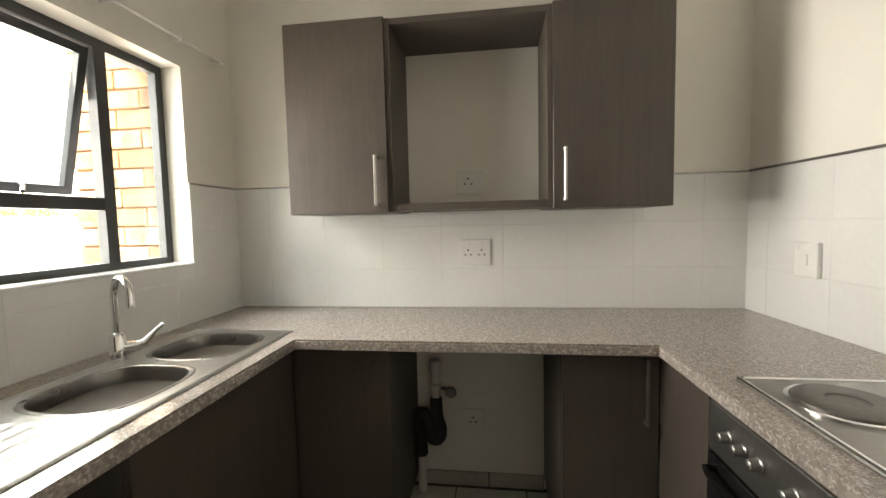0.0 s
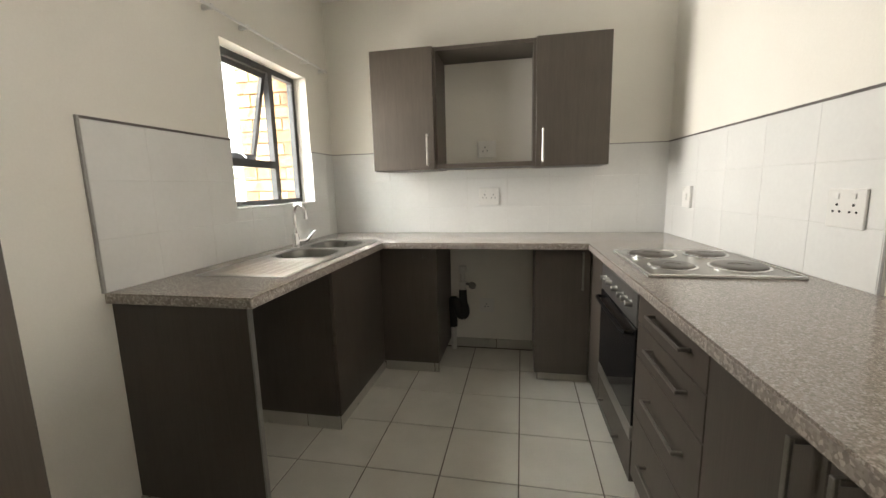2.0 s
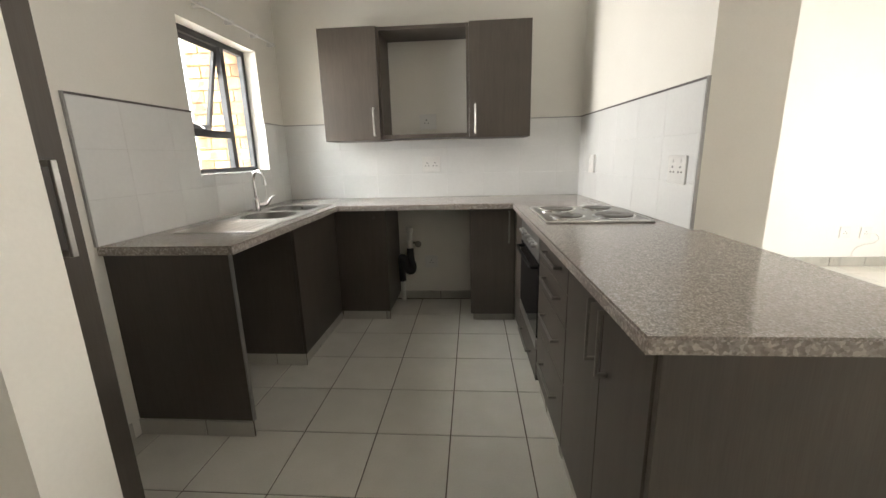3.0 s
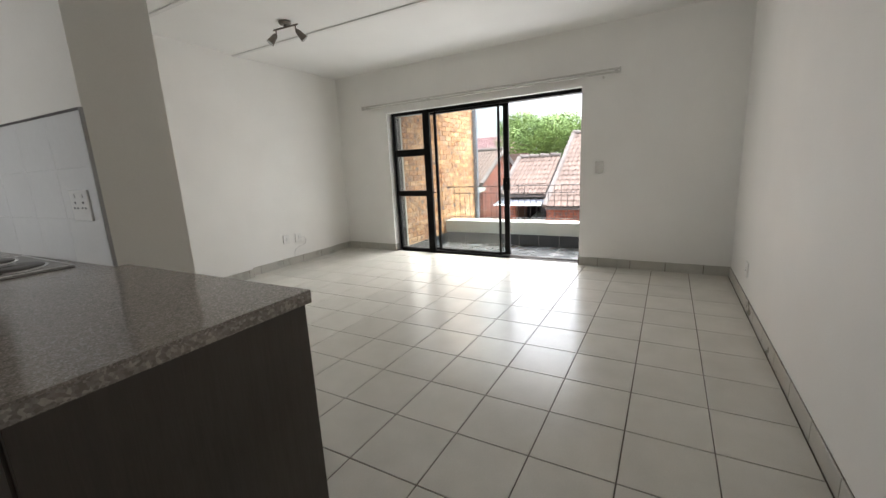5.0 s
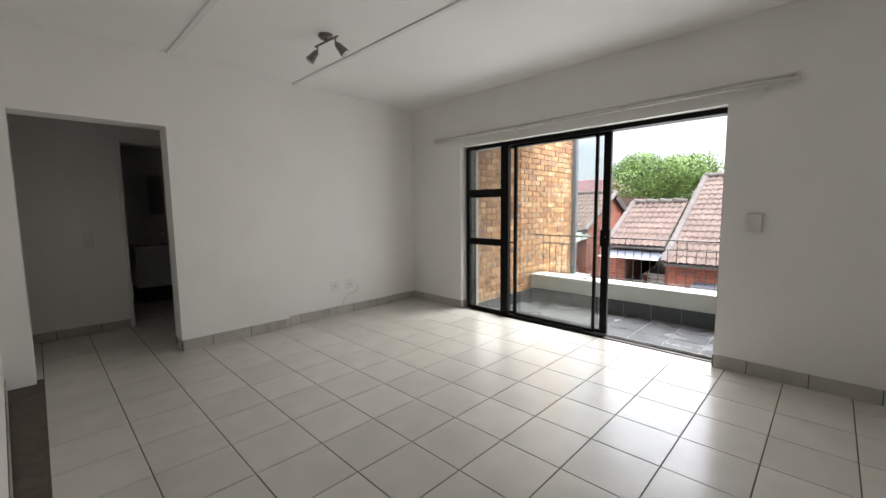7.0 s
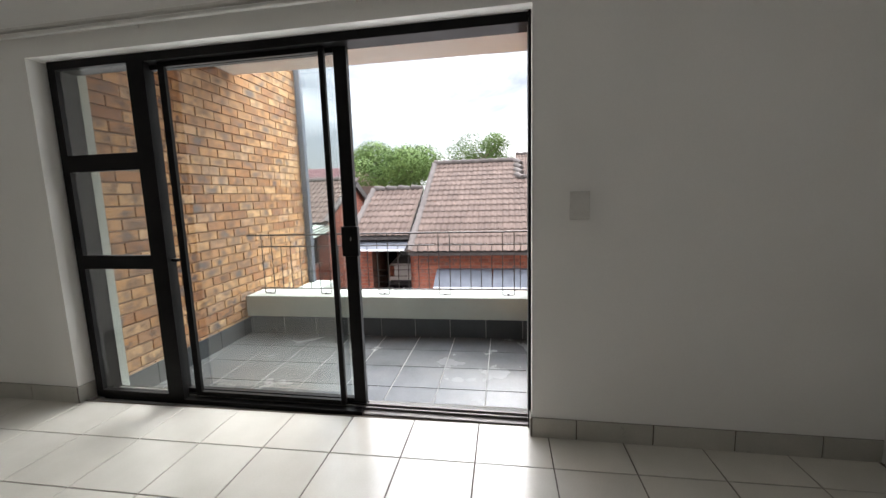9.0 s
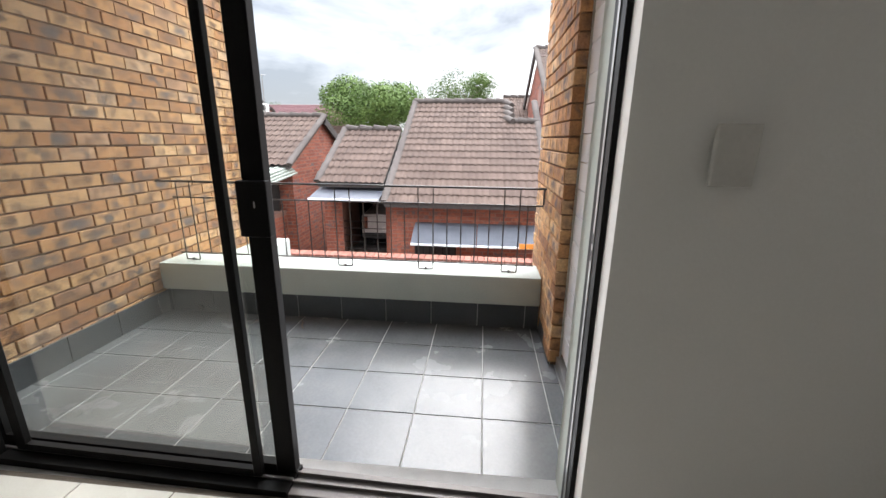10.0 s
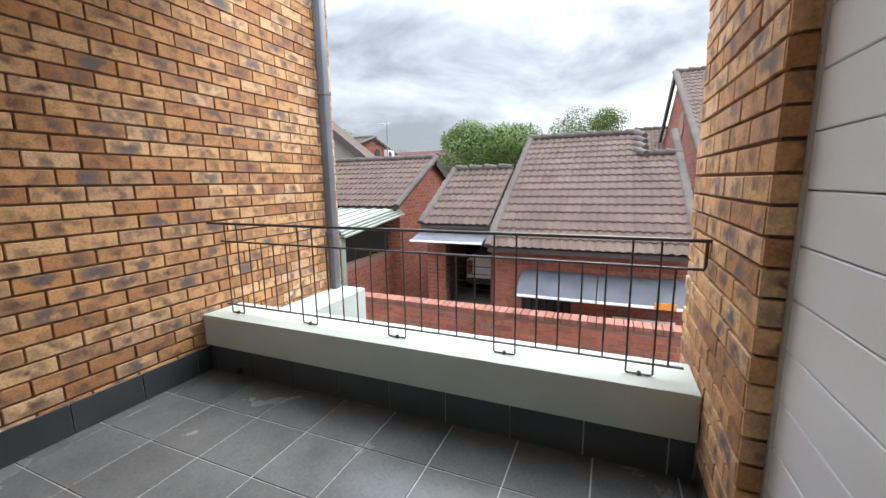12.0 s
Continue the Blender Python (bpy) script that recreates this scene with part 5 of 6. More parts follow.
for y in (-1.32, -1.0, -0.68, -0.39):
    box(bm, 13.16, y, -1.75, 13.185, y + 0.03, -1.30)
box(bm, 13.161, -1.32, -1.32, 13.184, -0.36, -1.28); box(bm, 13.161, -1.32, -1.77, 13.184, -0.36, -1.73)
part("window_frame", bm, M_WDOOR, wn_)
for ya, yb in ((-0.08, 1.22), (-1.44, -0.10)):
    aw = thing("awning", (12.9, (ya + yb) / 2, -0.9), "grey translucent sheet awning over a window", "awning", "awnings")
    bm = bmesh.new()
    n = 6
    prof = [(13.21 - 0.68 * (k / n), -0.56 - 0.30 * (k / n) ** 1.7) for k in range(n + 1)]
    lo = [[bm.verts.new((x, y, z)) for y in (ya, yb)] for x, z in prof]
    hi = [[bm.verts.new((x, y, z + 0.012)) for y in (ya, yb)] for x, z in prof]
    for k in range(n):
        bm.faces.new((lo[k][0], lo[k][1], lo[k + 1][1], lo[k + 1][0])); bm.faces.new((hi[k][0], hi[k][1], hi[k + 1][1], hi[k + 1][0]))
        for s in (0, 1):
            bm.faces.new((lo[k][s], lo[k + 1][s], hi[k + 1][s], hi[k][s]))
    bm.faces.new((lo[n][0], lo[n][1], hi[n][1], hi[n][0]))
    part("sheet", bm, M_AWN, aw, smooth=False)
    part("front_strip", boxed(12.515, ya, -0.885, 12.535, yb, -0.845), M_WDOOR, aw, "white front strip")
    for y in (ya + 0.02, yb - 0.04):
        part("arm", tube(bmesh.new(), [(13.2, y + 0.01, -0.95), (12.6, y + 0.01, -0.84)], 0.012, 6), M_BLACK, aw)
c = thing("sign", (12.5, -1.1, -0.86), "small orange sign fixed to the awning edge", "sign")
part("board", boxed(12.495, -1.22, -0.875, 12.508, -0.92, -0.775), M_ORANGE, c)

# middle house with the garage
hb = thing("house", (14.4, 2.7, GZ), "red brick garage with a brown tile roof", "house")
roof_slope(hb, 13.37, 0.24, 15.4, 1.38, 1.95, 3.42, verge=(3.42,), ridge=True)
red_wall(hb, "x", 13.62, -1, 2.98, 3.4, GZ, 0.25)
red_wall(hb, "x", 13.62, -1, 1.82, 1.98, GZ, 0.25)
red_wall(hb, "y", 3.40, 1, 13.62, 15.5, GZ, 1.2, top=lambda u: 0.13 + (u - 13.37) * 0.56)
# garage inside: its shade is the near-black colour of walls and ceiling
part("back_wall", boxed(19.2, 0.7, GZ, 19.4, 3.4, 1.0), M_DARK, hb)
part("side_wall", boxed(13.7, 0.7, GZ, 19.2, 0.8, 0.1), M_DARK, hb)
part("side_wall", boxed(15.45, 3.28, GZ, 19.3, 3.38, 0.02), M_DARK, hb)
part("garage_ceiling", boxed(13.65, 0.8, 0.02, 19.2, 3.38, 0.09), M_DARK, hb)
part("beam", boxed(13.6, 1.98, -0.15, 13.7, 2.98, 0.22), M_FASCIA, hb)
gt = part("gate", boxed(13.64, 1.98, -2.05, 13.68, 2.98, -2.0), M_BLACK, hb)
for k in range(9):
    part("bar", tube(bmesh.new(), [(13.66, 1.98, -1.95 + 0.16 * k), (13.66, 2.98, -1.95 + 0.16 * k)], 0.008, 6), M_BLACK, gt)
aw = thing("awning", (13.3, 2.6, -0.1), "grey translucent sheet awning over the garage", "awning", "awnings")
bm = bmesh.new()
q = [(13.60, 1.95, 0.10), (13.60, 3.45, 0.10), (12.9, 3.45, -0.06), (12.9, 1.95, -0.06)]
lo = [bm.verts.new(p) for p in q]; hi = [bm.verts.new((a, b, c2 + 0.012)) for a, b, c2 in q]
bm.faces.new(lo); bm.faces.new(hi)
for i in range(4):
    bm.faces.new((lo[i], lo[(i + 1) % 4], hi[(i + 1) % 4], hi[i]))
part("sheet", bm, M_AWN, aw)
part("front_strip", boxed(12.885, 1.95, -0.075, 12.9, 3.45, -0.04), M_WDOOR, aw, "white front strip")


def parked_car(at, label):
    """A small pickup seen from behind: body with wheel arches, cab, lamps, wheels."""
    car = thing("car", at, label, "car")
    x, y, z = at
    bm = bmesh.new()
    prof = [(0, 0.35), (0.02, 0.95), (1.35, 1.0), (1.5, 1.5), (2.6, 1.5), (3.1, 1.05), (4.1, 0.92), (4.2, 0.4)]
    a = [bm.verts.new((x + px_, y - 0.78, z + pz)) for px_, pz in prof]
    b = [bm.verts.new((x + px_, y + 0.78, z + pz)) for px_, pz in prof]
    bm.faces.new(a); bm.faces.new(b)
    for i in range(len(prof)):
        bm.faces.new((a[i], a[(i + 1) % len(prof)], b[(i + 1) % len(prof)], b[i]))
    bmesh.ops.bevel(bm, geom=bm.edges[:], offset=0.05, segments=2, affect='EDGES')
    body = part("body", bm, M_CAR, car, smooth=True)
    part("rear_window", boxed(x + 1.40, y - 0.6, z + 1.08, x + 1.46, y + 0.6, z + 1.42), M_OVENGLASS, body, "dark rear window")
    part("number_plate", boxed(x - 0.012, y - 0.25, z + 0.55, x + 0.01, y + 0.25, z + 0.66), M_PLASTIC, body, "white number plate")
    part("bumper", boxed(x - 0.06, y - 0.75, z + 0.36, x + 0.05, y + 0.75, z + 0.5, bev=0.03), M_RUBBER, car, "dark bumper")
    for s in (-1, 1):
        part("tail_light", boxed(x - 0.01, y + s * 0.68 - 0.06, z + 0.6, x + 0.03, y + s * 0.68 + 0.06, z + 0.9, bev=0.01), M_REDB, car, "red tail light")
        for wx in (0.8, 3.4):
            wheel = part("wheel", turned(lathe(bmesh.new(), 0, 0, [(0.2, -0.1), (0.31, -0.1), (0.33, -0.06), (0.33, 0.06), (0.31, 0.1), (0.2, 0.1)], 24), pose(x + wx, y + s * 0.72, z + 0.33, 90, 0, 0)), M_RUBBER, car, "black tyre", True)
            part("rim", turned(lathe(bmesh.new(), 0, 0, [(0.02, -0.11), (0.2, -0.105), (0.2, 0.105), (0.02, 0.11)], 16), pose(x + wx, y + s * 0.72, z + 0.33, 90, 0, 0)), M_STEEL, wheel)
    return car


parked_car((14.4, 2.02, -1.60), "white pickup parked in the dark garage")
structure("garage_floor", boxed(13.3, 0.85, GZ, 19.2, 3.38, -1.60), M_PAVE, "raised grey garage floor", "floor")

# left house with the gable end
hc = thing("house", (15, 6, GZ), "red brick house with a gabled brown tile roof", "house")
roof_slope(hc, 13.87, 0.55, 16.2, 1.74, 4.28, 8.2, verge=(4.28,), ridge=True)
roof_slope(hc, 18.5, 0.55, 16.2, 1.74, 4.28, 8.2, ridge=False)
red_wall(hc, "y", 4.36, -1, 14.15, 18.3, GZ, 1.7, top=lambda u: 1.68 - abs(u - 16.2) * 0.51)
red_wall(hc, "x", 14.15, -1, 4.36, 8.1, GZ, 0.6)
part("barge_board", turned(boxed(0, -0.03, -0.2, 2.6, 0.03, 0.0), pose(16.2, 4.27, 1.72, 0, 27, 0)), M_FASCIA, hc)
cp = thing("carport", (13.0, 6.0, GZ), "pale green ribbed-sheet carport, inside coloured near-black for shade", "carport")
# near-black back and underside carry the carport's shade as colour
part("back", boxed(14.02, 4.7, GZ, 14.12, 8.2, 0.1), M_DARK, cp)
CAR_UP = pose(11.85, 4.22, 0.10, 0, -6.0, 0)
for k in range(4):
    part("fascia_rib", turned(boxed(0, 0.05 * k, 0.048 * k, 2.32, 0.05 * k + 0.06, 0.048 * k + 0.04, bev=0.006), CAR_UP), M_CARPORT, cp)
part("roof_sheet", turned(boxed(0, 0.2, 0.165, 2.3, 4.0, 0.185), CAR_UP), M_CARPORT, cp)
for k in range(12):
    part("sheet_rib", turned(boxed(0, 0.3 + 0.3 * k, 0.186, 2.3, 0.35 + 0.3 * k, 0.21), CAR_UP), M_CARPORT, cp)
part("ceiling_sheet", turned(boxed(0.02, 0.06, -0.02, 2.2, 4.0, -0.005), CAR_UP), M_DARK, cp)
for py_ in (4.35, 8.1):
    part("post", boxed(11.9, py_, GZ, 12.0, py_ + 0.1, 0.12), M_CARPORT, cp)
part("wall_band", boxed(14.05, 4.42, 0.30, 14.135, 8.1, 0.56), M_PALE, cp, "pale plaster band under the eave")
yw = thing("yard_wall", (12.8, 4.6, GZ), "red brick yard wall running back to the house", "wall")
red_wall(yw, "y", 4.6, -1, 11.35, 14.4, GZ, -0.60)
part("coping", boxed(11.35, 4.585, -0.60, 14.4, 4.83, -0.55), M_REDM, yw)
bw = thing("boundary_wall", (11.5, 1.0, GZ), "red brick boundary wall with a brick coping", "wall")
red_wall(bw, "x", 11.32, -1, -2.6, 3.75, GZ, -0.86)
for i in range(56):
    piece("coping_brick", (0.26, 0.104, 0.075), M_REDP, bw, (11.43, -2.55 + 0.1125 * i, -0.82), 0.004)

# right house
hd_ = thing("house", (18, -3.5, GZ), "tall red brick house with a tiled gable roof", "house")
roof_slope(hd_, 14.87, 1.25, 20.6, 4.28, -5.5, -1.86, verge=(-1.86,), ridge=True)
red_wall(hd_, "y", -1.98, 1, 15.0, 26.2, GZ, 4.2, top=lambda u: 4.15 - abs(u - 20.6) * 0.53)
part("barge_board", turned(boxed(0, -0.04, -0.28, 6.4, 0.04, 0.0), pose(20.6, -1.85, 4.3, 0, 28, 0)), M_FASCIA, hd_)
part("vent_ring", turned(lathe(bmesh.new(), 0, 0, [(0.30, -0.02), (0.40, -0.02), (0.40, 0.05), (0.30, 0.05)], 28), pose(19.3, -1.97, 2.55, 90, 0, 0)), M_REDM, hd_, "round brick window surround", True)
part("vent", turned(lathe(bmesh.new(), 0, 0, [(0.01, 0), (0.30, 0), (0.30, 0.03), (0.01, 0.03)], 28), pose(19.3, -1.97, 2.55, 90, 0, 0)), M_DARK, hd_, "dark round window", True)
he = thing("house", (24, -1.8, GZ), "house with a brown tile roof behind", "house")
roof_slope(he, 21.5, 1.3, 24.5, 3.05, -3.0, -0.95, ridge=True)
red_wall(he, "x", 21.8, -1, -3.0, -1.0, GZ, 1.3, bricks=False)


def far_house(x0, x1, y0, y1, ze, zr, material, label, gable=None):
    h = thing("house", ((x0 + x1) / 2, (y0 + y1) / 2, GZ), label, "house", "distant houses")
    part("wall", boxed(x0 + 0.3, y0 + 0.3, GZ, x1 - 0.3, y1 - 0.3, ze), M_REDM, h)
    xm = (x0 + x1) / 2
    bm = bmesh.new()
    a = [bm.verts.new(p) for p in ((x0, y0, ze), (xm, y0, zr), (x1, y0, ze))]
    b = [bm.verts.new(p) for p in ((x0, y1, ze), (xm, y1, zr), (x1, y1, ze))]
    bm.faces.new(a); bm.faces.new(b)
    for i in range(3):
        bm.faces.new((a[i], a[(i + 1) % 3], b[(i + 1) % 3], b[i]))
    part("roof", bm, material, h)
    n = 14
    for i in range(n):
        f = i / n
        part("tile_course", boxed(x0 + (xm - x0) * f, y0, ze + (zr - ze) * f + 0.01, x0 + (xm - x0) * (f + 1.02 / n), y1, ze + (zr - ze) * f + 0.06), material, h)
    return h


far_house(33, 41, 11.5, 17.5, 2.2, 3.7, M_FARROOF, "distant house with a plum tile roof")
far_house(22.5, 27, 6.0, 7.6, 1.0, 1.75, M_ROOF, "distant house with a brown tile roof")
# grey gable close behind, and an orange brick gable with an air conditioner
gg = thing("house", (20.0, 10.0, GZ), "grey plastered gable house with a dark verge", "house")
bm = bmesh.new()
ga = [bm.verts.new(p) for p in ((18.6, 7.8, GZ), (18.6, 12.6, GZ), (18.6, 12.6, 1.75), (18.6, 10.2, 3.55), (18.6, 7.8, 1.75))]
gb = [bm.verts.new((19.1, v.co.y, v.co.z)) for v in ga]
bm.faces.new(ga); bm.faces.new(gb)
for i in range(5):
    bm.faces.new((ga[i], ga[(i + 1) % 5], gb[(i + 1) % 5], gb[i]))
part("wall", bm, M_GREYW, gg)
for sy in (-1, 1):
    part("roof", turned(boxed(-0.22, 0.0, 0.0, 0.5, 3.25, 0.12) if sy > 0 else boxed(-0.22, -3.25, 0.0, 0.5, 0.0, 0.12), pose(18.6, 10.2, 3.56, -36.9 * sy, 0, 0)), M_ROOF, gg)
    part("barge_board", turned(boxed(-0.28, 0.0, -0.14, -0.24, 3.25, 0.13) if sy > 0 else boxed(-0.28, -3.25, -0.14, -0.24, 0.0, 0.13), pose(18.6, 10.2, 3.56, -36.9 * sy, 0, 0)), M_FASCIA, gg)
hg = thing("house", (24, 13.5, GZ), "orange brick gable house with an air conditioner", "house")
red_wall(hg, "y", 11.2, -1, 21.6, 26.4, GZ, 3.4, top=lambda u: 3.34 - abs(u - 24.0) * 0.315)
roof_slope(hg, 21.4, 2.58, 24.0, 3.40, 11.1, 15.9, verge=(11.1,), ridge=True)
roof_slope(hg, 26.6, 2.58, 24.0, 3.40, 11.1, 15.9, ridge=False)
ac = part("air_conditioner", boxed(24.9, 10.9, 2.42, 25.6, 11.18, 2.82, bev=0.02), M_PLASTIC, hg, "white air conditioner unit")
part("fan_grille", turned(lathe(bmesh.new(), 0, 0, [(0.01, 0), (0.15, 0), (0.15, 0.01), (0.01, 0.01)], 20), pose(25.1, 10.895, 2.62, 90, 0, 0)), M_DARK, ac)
part("vent", turned(lathe(bmesh.new(), 0, 0, [(0.01, 0), (0.24, 0), (0.24, 0.03), (0.01, 0.03)], 24), pose(24.3, 11.19, 2.62, 90, 0, 0)), M_DARK, hg, "round dark gable vent")
an = thing("aerial", (20.6, 8.4, GZ), "thin television aerial on a pole", "aerial")
part("pole", tube(bmesh.new(), [(20.6, 8.4, GZ), (20.6, 8.4, 3.5)], 0.02, 6), M_STEEL, an)
part("boom", tube(bmesh.new(), [(20.6, 8.25, 3.48), (20.6, 8.75, 3.48)], 0.012, 6), M_STEEL, an)


def tree(at, height, crown_r, crown_z, leaf, label, seed, n=5200, flat=0.8):
    """Tapered trunk, limbs, and a crown of many leaf clumps with gaps."""
    t = thing("tree", at, label, "tree", "trees")
    rng = random.Random(seed)
    x, y, z = at
    bm = bmesh.new()
    top = Vector((x, y, crown_z))
    tube(bm, [(x, y, z), (x + 0.05, y - 0.05, z + (crown_z - z) * 0.5), top], [0.22, 0.17, 0.1], 8)
    lobes = []
    for i in range(19):
        a = rng.uniform(0, 2 * math.pi)
        rr = crown_r * rng.uniform(0.3, 0.75)
        c = Vector((x + rr * math.cos(a), y + rr * math.sin(a), crown_z + crown_r * flat * rng.uniform(-0.5, 0.55)))
        lobes.append((c, crown_r * rng.uniform(0.32, 0.5)))
        tube(bm, [top - Vector((0, 0, 0.3)), (top + c) / 2 + Vector((0, 0, -0.15)), c], [0.07, 0.045, 0.015], 5)
    part("trunk", bm, M_BARK, t)
    verts, faces = [], []
    for i in range(n):
        c, r = rng.choice(lobes)
        d = Vector((rng.gauss(0, 1), rng.gauss(0, 1), rng.gauss(0, 1))).normalized()
        p = c + Vector((d.x, d.y, d.z * flat)) * r * rng.uniform(0.5, 1.06) ** 0.6
        s = rng.uniform(0.035, 0.085) * crown_r / 3
        u = Vector((rng.gauss(0, 1), rng.gauss(0, 1), rng.gauss(0, 0.6))).normalized()
        w = u.cross(d if abs(u.dot(d)) < 0.9 else Vector((0, 0, 1))).normalized()
        k = len(verts)
        b0 = p - Vector(at)
        verts += [tuple(b0 - u * s), tuple(b0 + w * s * 0.55), tuple(b0 + u * s), tuple(b0 - w * s * 0.55)]
        faces.append((k, k + 1, k + 2, k + 3))
    me = bpy.data.meshes.new("crown")
    me.from_pydata(verts, [], faces)
    me.materials.append(leaf)
    ob = new("crown", me)
    ob.parent = t
    return t


tree((31, 7.1, GZ), 8, 3.2, 2.6, M_LEAF, "leafy green tree behind the roofs", 3, 42000)
tree((37, 1.2, GZ), 9, 2.7, 4.2, M_LEAF, "leafy green tree with airy crown", 5, 24000)
tree((42, 19.8, GZ), 8, 2.0, 3.0, M_LEAF2, "dark green distant tree", 7, 8000)
for k, (tx2, ty2) in enumerate(((-13, 9.0), (-14, 12.5), (-13.5, 16), (-15, 20))):
    tree((tx2, ty2, GZ), 6, 2.1, 1.35, M_LEAF, "green tree beyond the kitchen window", 20 + k, 6000, 0.6)

pm = thing("palm_tree", (34, 20.6, GZ), "small distant palm tree above the roofs", "palm tree")
part("trunk", tube(bmesh.new(), [(34, 20.6, GZ), (34.1, 20.6, 1.5), (34, 20.6, 5.0)], [0.22, 0.17, 0.13], 8), M_BARK, pm)
for k in range(14):
    a = 2 * math.pi * k / 14
    dx, dy = math.cos(a), math.sin(a)
    bm = bmesh.new()
    pts = [Vector((34 + dx * r, 20.6 + dy * r, 5.0 + h)) for r, h in ((0, 0), (0.35, 0.35 + 0.1 * (k % 3)), (0.8, 0.35), (1.2, 0.0))]
    side = Vector((-dy, dx, 0))
    l0 = [bm.verts.new(p + side * w) for p, w in zip(pts, (0.03, 0.16, 0.13, 0.02))]
    r0 = [bm.verts.new(p - side * w - Vector((0, 0, 0.05))) for p, w in zip(pts, (0.03, 0.16, 0.13, 0.02))]
    for i in range(3):
        bm.faces.new((l0[i], l0[i + 1], r0[i + 1], r0[i]))
    part("frond", bm, M_LEAF2, pm)

# outside the kitchen window
kw = structure("wall_wing", boxed(-1.27, 1.8385, -3.0, -0.868, 2.4, 3.3), M_MORTAR, "flecked tan face brick wing wall outside the kitchen", "wall")
low = thing("garden_wall", (-7, 8, GZ), "pale plastered wall and roof edge outside the window", "wall")
part("body", boxed(-8.0, -2, GZ, -7.7, 18, 1.58), M_PALE, low)
part("coping", boxed(-8.05, -2, 0.50, -7.65, 18, 0.68), M_REDM, low, "red-brown coping")

# passage and bathroom
c = thing("door_1", (3.2, 4.45, 0), "white-painted door frame of the bathroom", "door frame")
for a in ((2.84, 2.875), (3.605, 3.64)):
    part("jamb", boxed(a[0], 4.385, 0, a[1], 4.545, 2.03), M_CARC, c)
part("head", boxed(2.875, 4.385, 1.995, 3.605, 4.545, 2.03), M_CARC, c)
c = thing("vanity", (3.5, 5.85, 0), "white bathroom vanity with a basin top", "vanity")
part("cabinet", boxed(3.10, 5.62, 0.22, 4.1, 6.19, 0.74, bev=0.004), M_CARC, c)
part("plinth", boxed(3.12, 5.68, 0, 4.08, 6.19, 0.219), M_DARK, c)
part("top", boxed(3.08, 5.58, 0.741, 4.12, 6.19, 0.79, bev=0.012, seg=2), M_CERAMIC, c)
part("tap", tube(bmesh.new(), [(3.5, 6.1, 0.79), (3.5, 6.1, 0.95), (3.5, 6.02, 0.98), (3.5, 5.95, 0.95)], 0.014, 8), M_CHROME, c, "chrome tap", True)
c = thing("mirror_cabinet", (3.5, 6.19, 1.2), "narrow wall mirror with pale side panels", "mirror")
part("mirror", boxed(3.38, 6.15, 1.22, 3.56, 6.19, 1.80, bev=0.003), M_MIRROR, c)
part("side_panel", boxed(3.565, 6.13, 1.22, 3.70, 6.19, 1.80, bev=0.003), M_CARC, c)

# ---- pieces: tiles and bricks ----
def floor_tiles(parent, xs, ys, x0, x1, y0, y1, z, material, gap=0.0055, th=0.008, name="floor_tile", blocked=()):
    for a, b in zip(xs, xs[1:]):
        for c0, d in zip(ys, ys[1:]):
            p, q, r, s = max(a, x0), min(b, x1), max(c0, y0), min(d, y1)
            if q - p < 0.03 or s - r < 0.03:
                continue
            mx, my = (p + q) / 2, (r + s) / 2
            if any(k[0] < mx < k[2] and k[1] < my < k[3] for k in blocked):
                continue
            piece(name, (q - p - gap, s - r - gap, th), material, parent, (mx, my, z - th / 2), 0.0012)


floor = bpy.data.objects["floor"]
kxs = [0.033 + 0.3395 * k for k in range(-3, 6)]
kys = [0.735 + 0.352 * k for k in range(-9, 6)]
lxs = [2.83 + 0.346 * k for k in range(-6, 10)]
lys = [0.137 + 0.346 * k for k in range(-8, 20)]
SPLIT = 1.45
floor_tiles(floor, kxs, kys, KX0, SPLIT, LY0, KY1, 0.0, M_FTILE, blocked=((KX0, 1.9, 0.0, KY1), (KX0, 1.3, -0.4, KY1)))
floor_tiles(floor, lxs, lys, SPLIT, 5.91, LY0, 3.16, 0.0, M_FTILE, blocked=((1.2, 0.0, 2.0, 3.2),))
floor_tiles(floor, lxs, lys, 1.98, 4.03, 3.16, 6.2, 0.0, M_FTILE)
bxs = [6.635 + 0.35 * k for k in range(-2, 4)]
bys = [0.134 + 0.348 * k for k in range(-3, 8)]
floor_tiles(bal, bxs, bys, 6.11, 7.68, -0.66, WY, BZ, M_BTILE, gap=0.007, name="balcony_tile")


def skirting(name, axis, face, sign, u0, u1, z0=0.0, h=0.085, th=0.009, pitch=0.346, material=None, start=0.0):
    """A row of skirting tiles against a wall face; sign: towards the room."""
    sk = structure(name, boxed(*( (min(face, face + sign * 0.004), u0, z0, max(face, face + sign * 0.004), u1, z0 + h) if axis == "x" else (u0, min(face, face + sign * 0.004), z0, u1, max(face, face + sign * 0.004), z0 + h))), M_GROUT if material is None else M_BGROUT, "tiled skirting along the wall", "skirting")
    u = u0 - start
    while u < u1:
        a, b = max(u, u0), min(u + pitch, u1)
        u += pitch
        if b - a < 0.02:
            continue
        c0 = face + sign * th / 2
        at = (c0, (a + b) / 2, z0 + h / 2) if axis == "x" else ((a + b) / 2, c0, z0 + h / 2)
        size = (th, b - a - 0.006, h) if axis == "x" else (b - a - 0.006, th, h)
        piece("skirting_tile", size, material or M_SKIRT, sk, at, 0.0012)
    return sk


